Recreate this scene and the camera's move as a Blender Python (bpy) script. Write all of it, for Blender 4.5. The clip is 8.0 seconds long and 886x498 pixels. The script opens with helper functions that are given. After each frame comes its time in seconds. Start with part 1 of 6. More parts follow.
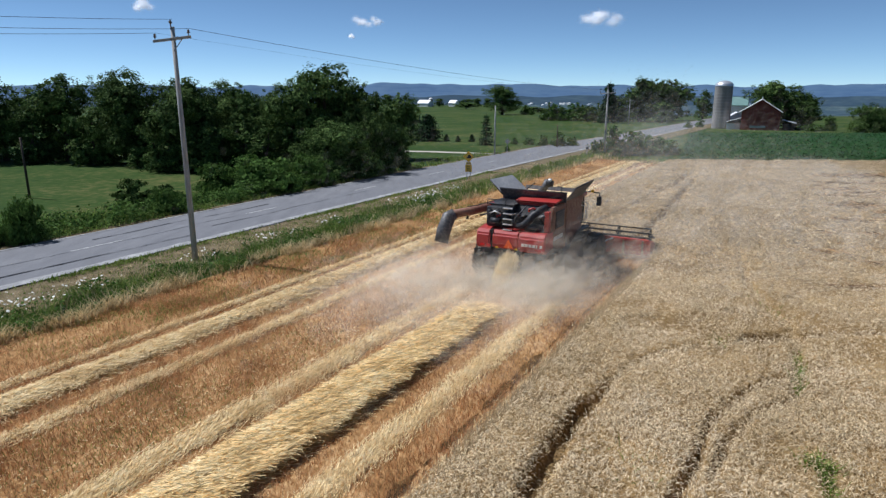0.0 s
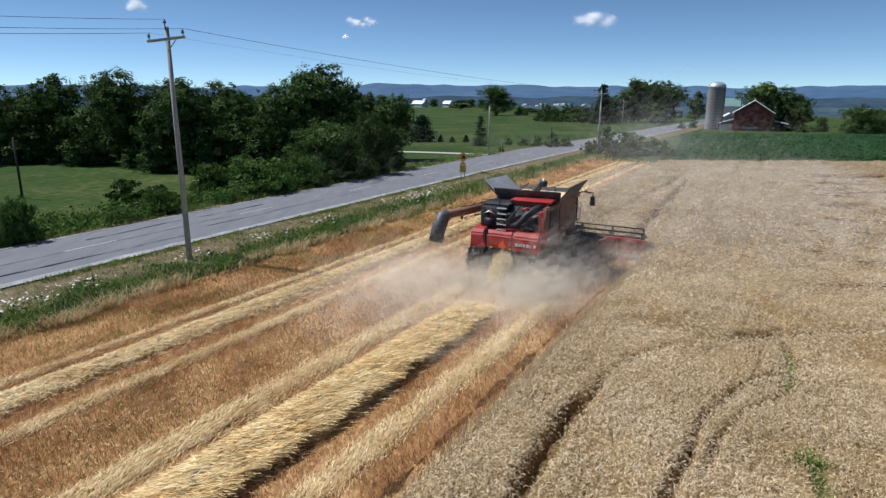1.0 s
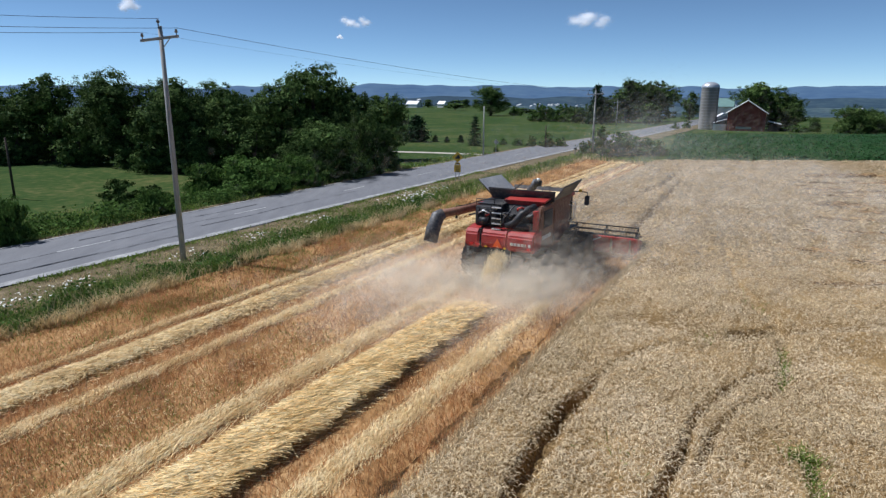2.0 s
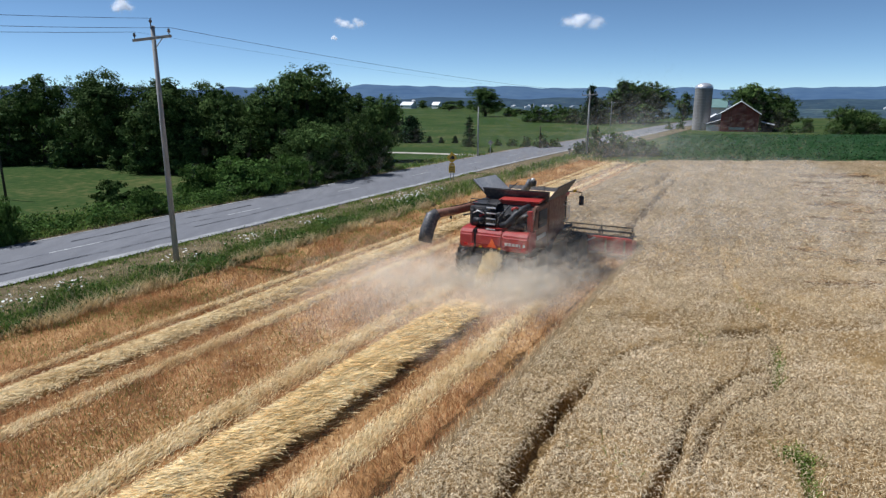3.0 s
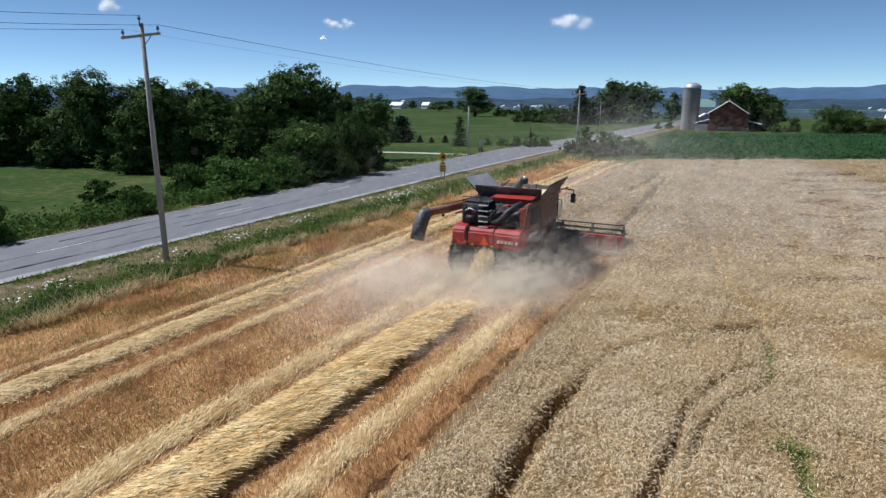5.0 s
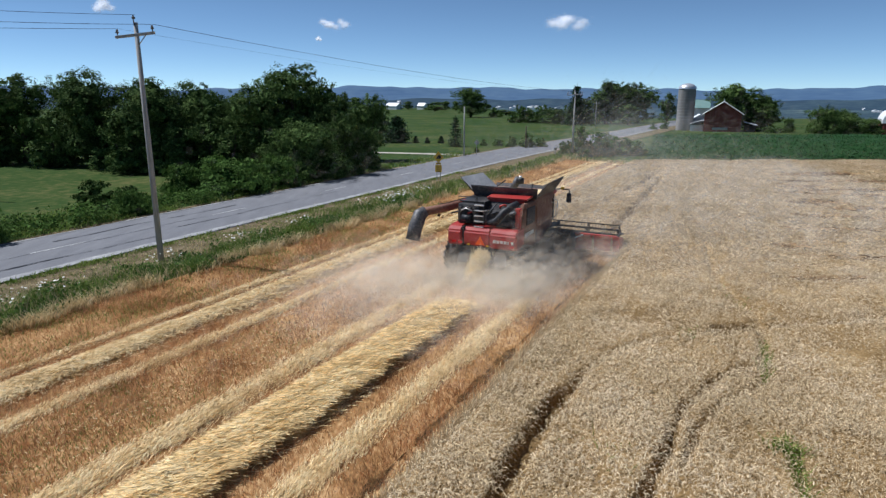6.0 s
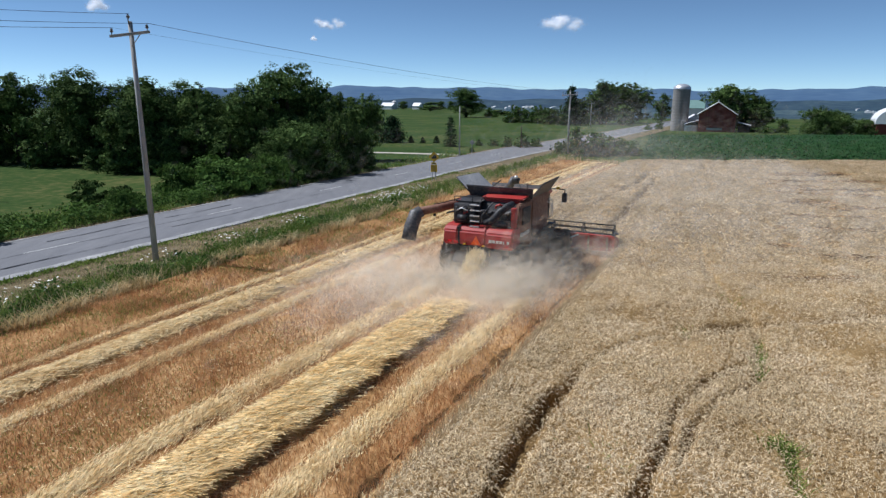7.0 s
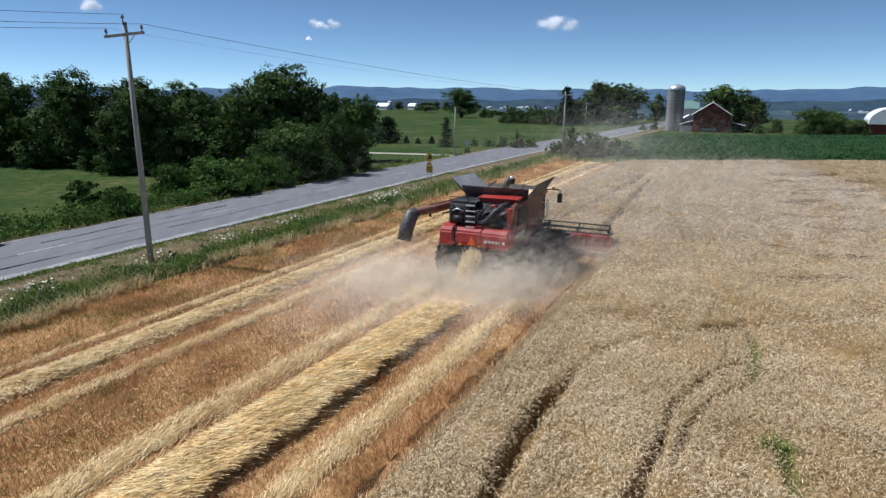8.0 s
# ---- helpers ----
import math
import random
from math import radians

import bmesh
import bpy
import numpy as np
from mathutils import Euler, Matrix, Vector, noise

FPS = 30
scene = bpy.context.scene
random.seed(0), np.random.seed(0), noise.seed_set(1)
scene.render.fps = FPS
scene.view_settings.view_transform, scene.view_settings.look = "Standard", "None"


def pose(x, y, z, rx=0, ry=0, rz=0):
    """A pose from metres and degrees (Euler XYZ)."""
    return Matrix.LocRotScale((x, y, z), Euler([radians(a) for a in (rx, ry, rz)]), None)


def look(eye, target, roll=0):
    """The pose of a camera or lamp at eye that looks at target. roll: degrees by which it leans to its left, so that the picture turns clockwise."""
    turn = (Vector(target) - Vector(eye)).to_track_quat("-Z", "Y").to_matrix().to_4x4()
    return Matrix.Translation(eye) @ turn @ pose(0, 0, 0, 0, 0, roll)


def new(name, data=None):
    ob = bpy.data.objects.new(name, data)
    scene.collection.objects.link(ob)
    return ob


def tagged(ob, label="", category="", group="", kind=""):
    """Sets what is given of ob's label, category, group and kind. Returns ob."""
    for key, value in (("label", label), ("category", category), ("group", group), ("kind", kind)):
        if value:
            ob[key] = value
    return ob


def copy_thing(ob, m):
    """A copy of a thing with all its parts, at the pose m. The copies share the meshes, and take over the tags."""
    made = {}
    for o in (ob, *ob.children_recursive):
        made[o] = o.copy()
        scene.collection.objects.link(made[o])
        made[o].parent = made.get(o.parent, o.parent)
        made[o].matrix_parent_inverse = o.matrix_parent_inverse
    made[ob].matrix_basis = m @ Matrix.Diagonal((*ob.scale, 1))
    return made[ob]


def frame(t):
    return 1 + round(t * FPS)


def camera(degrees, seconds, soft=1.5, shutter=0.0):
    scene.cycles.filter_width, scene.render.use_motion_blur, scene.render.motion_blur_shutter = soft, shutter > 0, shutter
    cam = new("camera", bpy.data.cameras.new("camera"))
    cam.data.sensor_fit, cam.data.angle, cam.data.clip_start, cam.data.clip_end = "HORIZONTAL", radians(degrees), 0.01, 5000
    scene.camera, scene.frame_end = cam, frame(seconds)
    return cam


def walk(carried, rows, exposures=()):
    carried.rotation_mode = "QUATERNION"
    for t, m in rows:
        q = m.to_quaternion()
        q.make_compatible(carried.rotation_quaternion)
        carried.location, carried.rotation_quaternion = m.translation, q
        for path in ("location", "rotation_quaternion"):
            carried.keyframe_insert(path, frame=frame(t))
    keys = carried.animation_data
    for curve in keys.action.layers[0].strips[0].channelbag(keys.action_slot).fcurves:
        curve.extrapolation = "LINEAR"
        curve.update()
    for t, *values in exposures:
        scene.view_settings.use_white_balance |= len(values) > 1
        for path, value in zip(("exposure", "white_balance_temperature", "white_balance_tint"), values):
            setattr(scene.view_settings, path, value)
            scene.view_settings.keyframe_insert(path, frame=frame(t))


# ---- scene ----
cam = camera(70.0, 8.0, 1.33)
PATH = [
    (0, (0.314, -0.725, 8.24), (0.313, 1.216, 7.757), -0.1),
    (0.5, (0.312, -0.797, 8.223), (0.32, 1.144, 7.742), -0.0),
    (1, (0.312, -0.835, 8.232), (0.329, 1.106, 7.751), -0.0),
    (1.5, (0.31, -0.846, 8.215), (0.335, 1.095, 7.734), -0.0),
    (3, (0.325, -0.781, 8.151), (0.375, 1.16, 7.674), 0.0),
    (3.5, (0.305, -0.758, 8.119), (0.362, 1.183, 7.642), 0.0),
    (4, (0.269, -0.76, 8.086), (0.333, 1.182, 7.61), 0.0),
    (4.5, (0.232, -0.763, 8.061), (0.305, 1.178, 7.584), 0.0),
    (6, (0.236, -0.732, 7.99), (0.33, 1.209, 7.516), 0.0),
    (6.5, (0.226, -0.728, 7.979), (0.327, 1.213, 7.505), 0.1),
    (7, (0.215, -0.736, 7.983), (0.324, 1.204, 7.509), 0.1),
    (7.5, (0.205, -0.75, 8.0), (0.321, 1.19, 7.526), 0.1),
    (8, (0.207, -0.754, 7.999), (0.33, 1.185, 7.526), 0.1),
]
walk(cam, [(t, look(eye, target, roll)) for t, eye, target, roll in PATH], [(0.0, 0.12, 5850, 10), (8.0, 0.12, 5850, 10)])

# ---- world, sun and exposure ----
SUN_TO = Vector((-0.50, 0.20, 0.84)).normalized()
SUN_ELEV = math.asin(SUN_TO.z)
world = bpy.data.worlds.new("sky")
scene.world = world
world.use_nodes = True
wn = world.node_tree.nodes
sky = wn.new("ShaderNodeTexSky")
sky.sky_type = "NISHITA"
sky.sun_disc = False
sky.sun_elevation = SUN_ELEV
sky.sun_rotation = math.atan2(SUN_TO.x, SUN_TO.y)
sky.air_density, sky.dust_density, sky.ozone_density = 0.50, 0.0, 1.2
sky.altitude = 2500
balance = wn.new("ShaderNodeMixRGB")
balance.blend_type, balance.inputs[0].default_value, balance.inputs[2].default_value = "MULTIPLY", 1.0, (0.97, 1.04, 0.97, 1)
world.node_tree.links.new(sky.outputs[0], balance.inputs[1])
world.node_tree.links.new(balance.outputs[0], wn["Background"].inputs[0])
wn["Background"].inputs[1].default_value = 0.10
sun = new("sun", bpy.data.lights.new("sun", "SUN"))
sun.data.energy, sun.data.angle, sun.data.color = 5.0, radians(0.55), (1.0, 0.96, 0.92)
sun.matrix_world = look((0, 0, 60), Vector((0, 0, 60)) - SUN_TO)
scene.cycles.transparent_max_bounces = 128

# ---- plan: u runs to the right across the rows, s runs along the road ----
HEAD = radians(30.0)
DX, DY = math.sin(HEAD), math.cos(HEAD)


def us(u, s):
    """World x, y of a place given across (u) and along (s) the crop rows."""
    return DY * u + DX * s, -DX * u + DY * s


def ground_z(x, y):
    """Height of the land: level by the field, falling gently to the valley."""
    x, y = np.asarray(x, float), np.asarray(y, float)
    far = np.maximum(0, np.hypot(x * 0.6, y) - 100)
    side = np.clip((x / np.maximum(y, 60) - 0.11) / 0.12, 0, 1)
    return -0.012 * far * np.clip((y + 60) / 120, 0, 1) - 0.065 * np.maximum(0, far - 210) * side * side * (3 - 2 * side) - 0.00004 * np.maximum(0, far - 650) ** 1.9


rng = np.random.default_rng(7)


# ---- mesh helpers ----
def fast_mesh(name, co, faces):
    """A mesh from arrays of points and of faces that all have the same number of corners."""
    me = bpy.data.meshes.new(name)
    co, faces = np.ascontiguousarray(co, np.float32), np.ascontiguousarray(faces, np.int32)
    count, k = faces.shape
    me.vertices.add(len(co))
    me.vertices.foreach_set("co", co.ravel())
    me.loops.add(count * k)
    me.loops.foreach_set("vertex_index", faces.ravel())
    me.polygons.add(count)
    me.polygons.foreach_set("loop_start", np.arange(0, count * k, k, dtype=np.int32))
    me.update(calc_edges=True)
    me.validate()
    return me


def array_ob(name, co, faces, material, parent=None, smooth=False):
    ob = new(name, fast_mesh(name, co, faces))
    ob.data.materials.append(material)
    if smooth:
        ob.data.shade_smooth()
    ob.parent = parent
    return ob


def part(name, bm, material, parent=None, label="", smooth=False):
    """Links a bmesh as one mesh object under a thing or a part."""
    me = bpy.data.meshes.new(name)
    bm.to_mesh(me)
    bm.free()
    me.materials.append(material)
    if smooth:
        me.shade_smooth()
    ob = new(name, me)
    ob.parent = parent
    if label:
        tagged(ob, label)
    return ob


def thing(name, x, y, z, rz, label, category, group="", kind=""):
    ob = new(name)
    ob.empty_display_size = 0.3
    ob.matrix_basis = pose(x, y, z, 0, 0, rz)
    return tagged(ob, label, category, group, kind)


def box(bm, x0, x1, y0, y1, z0, z1, bevel=0.0, m=None):
    """Adds a box to bm, with bevelled edges, turned by m."""
    made = bmesh.ops.create_cube(bm, size=1)["verts"]
    bmesh.ops.transform(bm, verts=made, matrix=Matrix.Translation(((x0 + x1) / 2, (y0 + y1) / 2, (z0 + z1) / 2)) @ Matrix.Diagonal((x1 - x0, y1 - y0, z1 - z0, 1)))
    if bevel:
        edges = list({e for v in made for e in v.link_edges})
        out = bmesh.ops.bevel(bm, geom=edges, offset=bevel, segments=2, affect="EDGES", profile=0.6)
        made = list({v for f in out["faces"] for v in f.verts} | {v for v in made if v.is_valid})
    if m is not None:
        bmesh.ops.transform(bm, verts=made, matrix=m)
    return made


def tube(bm, points, radii, sides=8, cap=True):
    """Adds a tapered tube along points to bm."""
    rings, last = [], None
    points = [Vector(p) for p in points]
    if not hasattr(radii, "__len__"):
        radii = [radii] * len(points)
    for i, p in enumerate(points):
        way = (points[min(i + 1, len(points) - 1)] - points[max(i - 1, 0)]).normalized()
        side = (last if last is not None else Vector((1, 0, 0)) if abs(way.x) < 0.8 else Vector((0, 1, 0)))
        side = (side - way * side.dot(way)).normalized()
        last, up = side, way.cross(side)
        rings.append([bm.verts.new(p + radii[i] * (math.cos(a) * side + math.sin(a) * up)) for a in [2 * math.pi * k / sides for k in range(sides)]])
    for a, b in zip(rings, rings[1:]):
        for k in range(sides):
            bm.faces.new((a[k], a[(k + 1) % sides], b[(k + 1) % sides], b[k]))
    if cap:
        bm.faces.new(rings[0][::-1])
        bm.faces.new(rings[-1])
    return rings


def prism(bm, outline, axis_x0, axis_x1):
    """Adds a solid with a y-z outline, drawn out along x."""
    a = [bm.verts.new((axis_x0, y, z)) for y, z in outline]
    b = [bm.verts.new((axis_x1, y, z)) for y, z in outline]
    n = len(outline)
    faces = [bm.faces.new(a[::-1]), bm.faces.new(b)]
    faces += [bm.faces.new((a[k], a[(k + 1) % n], b[(k + 1) % n], b[k])) for k in range(n)]
    bmesh.ops.recalc_face_normals(bm, faces=faces)
    return a + b


def lathe(bm, profile, sides=24, m=None):
    """Adds a surface of revolution about x from (x, r) pairs."""
    rings = []
    for x, r in profile:
        ring = [bm.verts.new((x, r * math.cos(2 * math.pi * k / sides), r * math.sin(2 * math.pi * k / sides))) for k in range(sides)]
        rings.append(ring)
    faces = []
    for a, b in zip(rings, rings[1:]):
        for k in range(sides):
            faces.append(bm.faces.new((a[k], a[(k + 1) % sides], b[(k + 1) % sides], b[k])))
    faces.append(bm.faces.new(rings[0][::-1]))
    faces.append(bm.faces.new(rings[-1]))
    bmesh.ops.recalc_face_normals(bm, faces=faces)
    if m is not None:
        bmesh.ops.transform(bm, verts=[v for r in rings for v in r], matrix=m)


# ---- materials ----
def surface(name, colours, scale=3.0, fine=40.0, rough=0.8, bump=0.0, metal=0.0, island=0.0, each=0.0, stretch=(1, 1, 1), specular=0.3, translucent=0.0, turn=0.0):
    """A surface of three colours mixed by coarse and fine noise; island/each: spread of lightness per loose piece or per object."""
    m = bpy.data.materials.new(name)
    m.use_nodes = True
    nt = m.node_tree
    n, link = nt.nodes, nt.links.new
    bsdf = n["Principled BSDF"]
    tc, mp = n.new("ShaderNodeTexCoord"), n.new("ShaderNodeMapping")
    link(tc.outputs["Object"], mp.inputs[0])
    mp.inputs["Scale"].default_value = stretch
    mp.inputs["Rotation"].default_value = (0, 0, turn)
    a, b = n.new("ShaderNodeTexNoise"), n.new("ShaderNodeTexNoise")
    for tex, sc, det in ((a, scale, 5), (b, fine, 4)):
        link(mp.outputs[0], tex.inputs["Vector"])
        tex.inputs["Scale"].default_value = sc
        tex.inputs["Detail"].default_value = det
        tex.inputs["Roughness"].default_value = 0.62
    mixed = n.new("ShaderNodeMath")
    mixed.operation = "MULTIPLY_ADD"
    link(b.outputs[0], mixed.inputs[0])
    mixed.inputs[1].default_value = 0.55
    half = n.new("ShaderNodeMath")
    half.operation = "MULTIPLY"
    link(a.outputs[0], half.inputs[0])
    half.inputs[1].default_value = 0.55
    link(half.outputs[0], mixed.inputs[2])
    ramp = n.new("ShaderNodeValToRGB")
    ramp.color_ramp.elements[0].position, ramp.color_ramp.elements[1].position = 0.40, 0.70
    ramp.color_ramp.elements[0].color = (*colours[0], 1)
    ramp.color_ramp.elements[1].color = (*colours[-1], 1)
    if len(colours) == 3:
        ramp.color_ramp.elements.new(0.55).color = (*colours[1], 1)
    link(mixed.outputs[0], ramp.inputs[0])
    colour = ramp.outputs[0]
    for amount, kind in ((island, "island"), (each, "each")):
        if amount:
            src = n.new("ShaderNodeNewGeometry" if kind == "island" else "ShaderNodeObjectInfo")
            hsv, rg = n.new("ShaderNodeHueSaturation"), n.new("ShaderNodeMapRange")
            link(src.outputs["Random Per Island" if kind == "island" else "Random"], rg.inputs[0])
            rg.inputs[3].default_value, rg.inputs[4].default_value = 1 - amount, 1 + amount
            link(rg.outputs[0], hsv.inputs["Value"])
            link(colour, hsv.inputs["Color"])
            colour = hsv.outputs[0]
    link(colour, bsdf.inputs["Base Color"])
    bsdf.inputs["Roughness"].default_value = rough
    bsdf.inputs["Metallic"].default_value = metal
    bsdf.inputs["Specular IOR Level"].default_value = specular
    if bump:
        bp = n.new("ShaderNodeBump")
        bp.inputs["Strength"].default_value = bump
        bp.inputs["Distance"].default_value = 0.05
        link(mixed.outputs[0], bp.inputs["Height"])
        link(bp.outputs[0], bsdf.inputs["Normal"])
    if translucent:
        tr, mix = n.new("ShaderNodeBsdfTranslucent"), n.new("ShaderNodeMixShader")
        link(colour, tr.inputs[0])
        mix.inputs[0].default_value = translucent
        link(bsdf.outputs[0], mix.inputs[1])
        link(tr.outputs[0], mix.inputs[2])
        link(mix.outputs[0], n["Material Output"].inputs[0])
    return m


def airy(name, colour, cover, glow=0.0):
    """Fine dust or vapour: flakes that let most light pass; glow: emission added in place of scattered light."""
    m = bpy.data.materials.new(name)
    m.use_nodes = True
    n, link = m.node_tree.nodes, m.node_tree.links.new
    tp, df, tl, mx, mix = (n.new("ShaderNodeBsdfTransparent"), n.new("ShaderNodeBsdfDiffuse"), n.new("ShaderNodeBsdfTranslucent"), n.new("ShaderNodeMixShader"), n.new("ShaderNodeMixShader"))
    df.inputs[0].default_value = tl.inputs[0].default_value = (*colour, 1)
    mx.inputs[0].default_value, mix.inputs[0].default_value = 0.5, cover
    link(df.outputs[0], mx.inputs[1])
    link(tl.outputs[0], mx.inputs[2])
    link(tp.outputs[0], mix.inputs[1])
    link(mx.outputs[0], mix.inputs[2])
    if glow:
        em, add = n.new("ShaderNodeEmission"), n.new("ShaderNodeAddShader")
        em.inputs[0].default_value, em.inputs[1].default_value = (1, 1, 1, 1), glow
        link(mx.outputs[0], add.inputs[0])
        link(em.outputs[0], add.inputs[1])
        link(add.outputs[0], mix.inputs[2])
    link(mix.outputs[0], n["Material Output"].inputs[0])
    return m


M_GRASS = surface("meadow_grass", [(0.04, 0.075, 0.02), (0.06, 0.10, 0.028), (0.12, 0.13, 0.05)], 0.09, 1.6, 0.9, 0.5, specular=0.06)
M_LAWN = surface("mown_grass", [(0.019, 0.044, 0.009), (0.034, 0.062, 0.013), (0.098, 0.100, 0.034)], 0.06, 1.1, 0.9, 0.3, specular=0.06)
M_STUBBLE_SOIL = surface("stubble_soil", [(0.134, 0.0741, 0.0299), (0.322, 0.178, 0.0705), (0.538, 0.356, 0.176)], 0.55, 11.0, 0.95, 1.0, stretch=(1, 0.45, 1), turn=HEAD, specular=0.06)
M_STUBBLE = surface("stubble_stalk", [(0.288, 0.142, 0.0588), (0.514, 0.277, 0.129), (0.728, 0.492, 0.281)], 0.35, 3.0, 0.8, island=0.5, translucent=0.2, specular=0.06)
M_STRAW = surface("fresh_straw", [(0.64, 0.449, 0.185), (0.827, 0.629, 0.309), (0.92, 0.787, 0.482)], 1.2, 9.0, 0.55, island=0.45, translucent=0.15)
M_OLD_STRAW = surface("weathered_straw", [(0.659, 0.475, 0.218), (0.824, 0.646, 0.35), (0.917, 0.787, 0.492)], 1.0, 9.0, 0.6, island=0.22, translucent=0.15)
# straw colour darkened here to paint the shade below the loose straws
M_STRAW_BED = surface("shaded_straw_bed", [(0.225, 0.143, 0.0488), (0.375, 0.262, 0.105), (0.51, 0.39, 0.18)], 3.0, 30.0, 0.9, 1.0, specular=0.06)
# dark browns paint the shaded gaps between the wheat ears
M_WHEAT_BED = surface("wheat_bed_gap_shade", [(0.112, 0.0685, 0.0273), (0.254, 0.166, 0.0727), (0.427, 0.305, 0.154)], 0.45, 14.0, 0.95, 1.0, specular=0.06)
M_WHEAT = surface("ripe_wheat_ear", [(0.482, 0.374, 0.213), (0.616, 0.494, 0.314), (0.739, 0.619, 0.435)], 0.30, 3.0, 0.7, island=0.36, translucent=0.2, specular=0.06)
M_ASPHALT = surface("weathered_asphalt", [(0.138, 0.140, 0.150), (0.165, 0.167, 0.177), (0.195, 0.197, 0.205)], 1.2, 40.0, 0.85, 0.3, stretch=(1, 0.25, 1), turn=HEAD, specular=0.15)
M_GRAVEL = surface("gravel_verge", [(0.0792, 0.064, 0.0337), (0.139, 0.111, 0.0612), (0.264, 0.21, 0.138)], 1.5, 26.0, 0.95, 1.0, specular=0.06)
M_CRACK = surface("crack_sealant", [(0.02, 0.02, 0.022), (0.035, 0.035, 0.04)], 5.0, 40.0, 0.5)
M_LINE = surface("worn_road_paint", [(0.20, 0.20, 0.20), (0.55, 0.55, 0.53)], 2.5, 30.0, 0.7)
M_WEED = surface("verge_weed", [(0.0976, 0.165, 0.0315), (0.173, 0.25, 0.0515), (0.315, 0.329, 0.114)], 0.6, 6.0, 0.85, island=0.4, translucent=0.3, specular=0.06)
M_DRY_GRASS = surface("dry_grass", [(0.437, 0.333, 0.161), (0.621, 0.494, 0.276), (0.782, 0.655, 0.414)], 0.6, 6.0, 0.8, island=0.35, translucent=0.2, specular=0.06)
M_FLOWER = surface("white_umbel", [(0.75, 0.75, 0.68), (0.85, 0.85, 0.8)], 5, 30, 0.8)
M_SOY = surface("soy_leaf", [(0.016, 0.048, 0.015), (0.024, 0.066, 0.021), (0.037, 0.085, 0.028)], 0.2, 3.0, 0.85, island=0.25, translucent=0.25, specular=0.06)
M_LEAF_A = surface("broadleaf_foliage", [(0.0284, 0.0556, 0.0157), (0.0612, 0.104, 0.027), (0.129, 0.181, 0.0539)], 0.55, 3.0, 0.85, island=0.45, each=0.18, translucent=0.12, specular=0.06)
M_LEAF_B = surface("vine_foliage", [(0.047, 0.0902, 0.0209), (0.0732, 0.135, 0.0293), (0.115, 0.18, 0.047)], 0.4, 2.0, 0.85, island=0.4, each=0.15, translucent=0.25, specular=0.06)
M_NEEDLE = surface("conifer_foliage", [(0.014, 0.034, 0.016), (0.024, 0.05, 0.022), (0.04, 0.07, 0.03)], 0.4, 2.0, 0.85, island=0.4, each=0.15, translucent=0.1, specular=0.06)
M_BARK = surface("bark", [(0.045, 0.035, 0.025), (0.085, 0.065, 0.05)], 3.0, 20.0, 0.95, 0.8, stretch=(1, 1, 0.25))
# distance haze is painted into the blue base colours of these three
M_VALLEY = surface("far_valley_haze", [(0.008, 0.024, 0.042), (0.022, 0.052, 0.072), (0.13, 0.17, 0.15)], 0.006, 0.03, 1.0)
M_RIDGE = surface("far_ridge_haze", [(0.040, 0.086, 0.165), (0.056, 0.108, 0.185), (0.074, 0.13, 0.20)], 0.002, 0.012, 1.0)
M_FAR_WOODS = surface("far_woods_haze", [(0.014, 0.034, 0.058), (0.022, 0.048, 0.074), (0.042, 0.074, 0.095)], 0.003, 0.02, 1.0)
# faint emission added to the clouds, standing in for light scattered inside
M_CLOUD = airy("glowing_cloud_vapour", (0.97, 0.97, 0.98), 0.08, 0.10)
M_DUST = airy("harvest_dust", (0.99, 0.90, 0.75), 0.022)


# ---- large structure: land ----
def spaced(lo, hi, near, grow, centre=0.0):
    """Coordinates from lo to hi, close together round centre."""
    out, step, v = [centre], near, centre
    while v < hi:
        v, step = v + step, step * grow
        out.append(min(v, hi))
    step, v = near, centre
    while v > lo:
        v, step = v - step, step * grow
        out.append(max(v, lo))
    return np.unique(np.array(out))


def sheet(xs, ys):
    """Grid faces of len(ys) rows of len(xs) points."""
    nx, ny = len(xs), len(ys)
    i = (np.arange(ny - 1)[:, None] * nx + np.arange(nx - 1)[None, :]).ravel()
    return np.stack([i, i + 1, i + 1 + nx, i + nx], 1)


def smooth_noise(x, y, scale, seed):
    """Cheap value noise, about -1 to 1."""
    r = np.random.default_rng(seed)
    total = 0
    for k in range(6):
        a, p = r.uniform(0, 2 * math.pi), r.uniform(0, 6.28)
        f = scale * (0.7 + 0.35 * k)
        total = total + np.sin(f * (x * math.cos(a) + y * math.sin(a)) + p + 1.3 * np.sin(f * 0.6 * (x * math.sin(a) - y * math.cos(a)) + p * 2)) / (1 + 0.35 * k)
    return total / 2.6


gx, gy = spaced(-1500, 1500, 4.0, 1.05), spaced(-700, 1500, 4.0, 1.045, 60)
X, Y = np.meshgrid(gx, gy)
Z = ground_z(X, Y) - 0.10 + np.clip((np.hypot(X, Y) - 130) / 300, 0, 1) * 0.6 * smooth_noise(X, Y, 0.02, 3)
ground = array_ob("ground", np.stack([X, Y, Z], -1).reshape(-1, 3), sheet(gx, gy), M_LAWN, smooth=True)
tagged(ground, "green meadow and mown grass rolling to the valley", "ground", kind="structure")

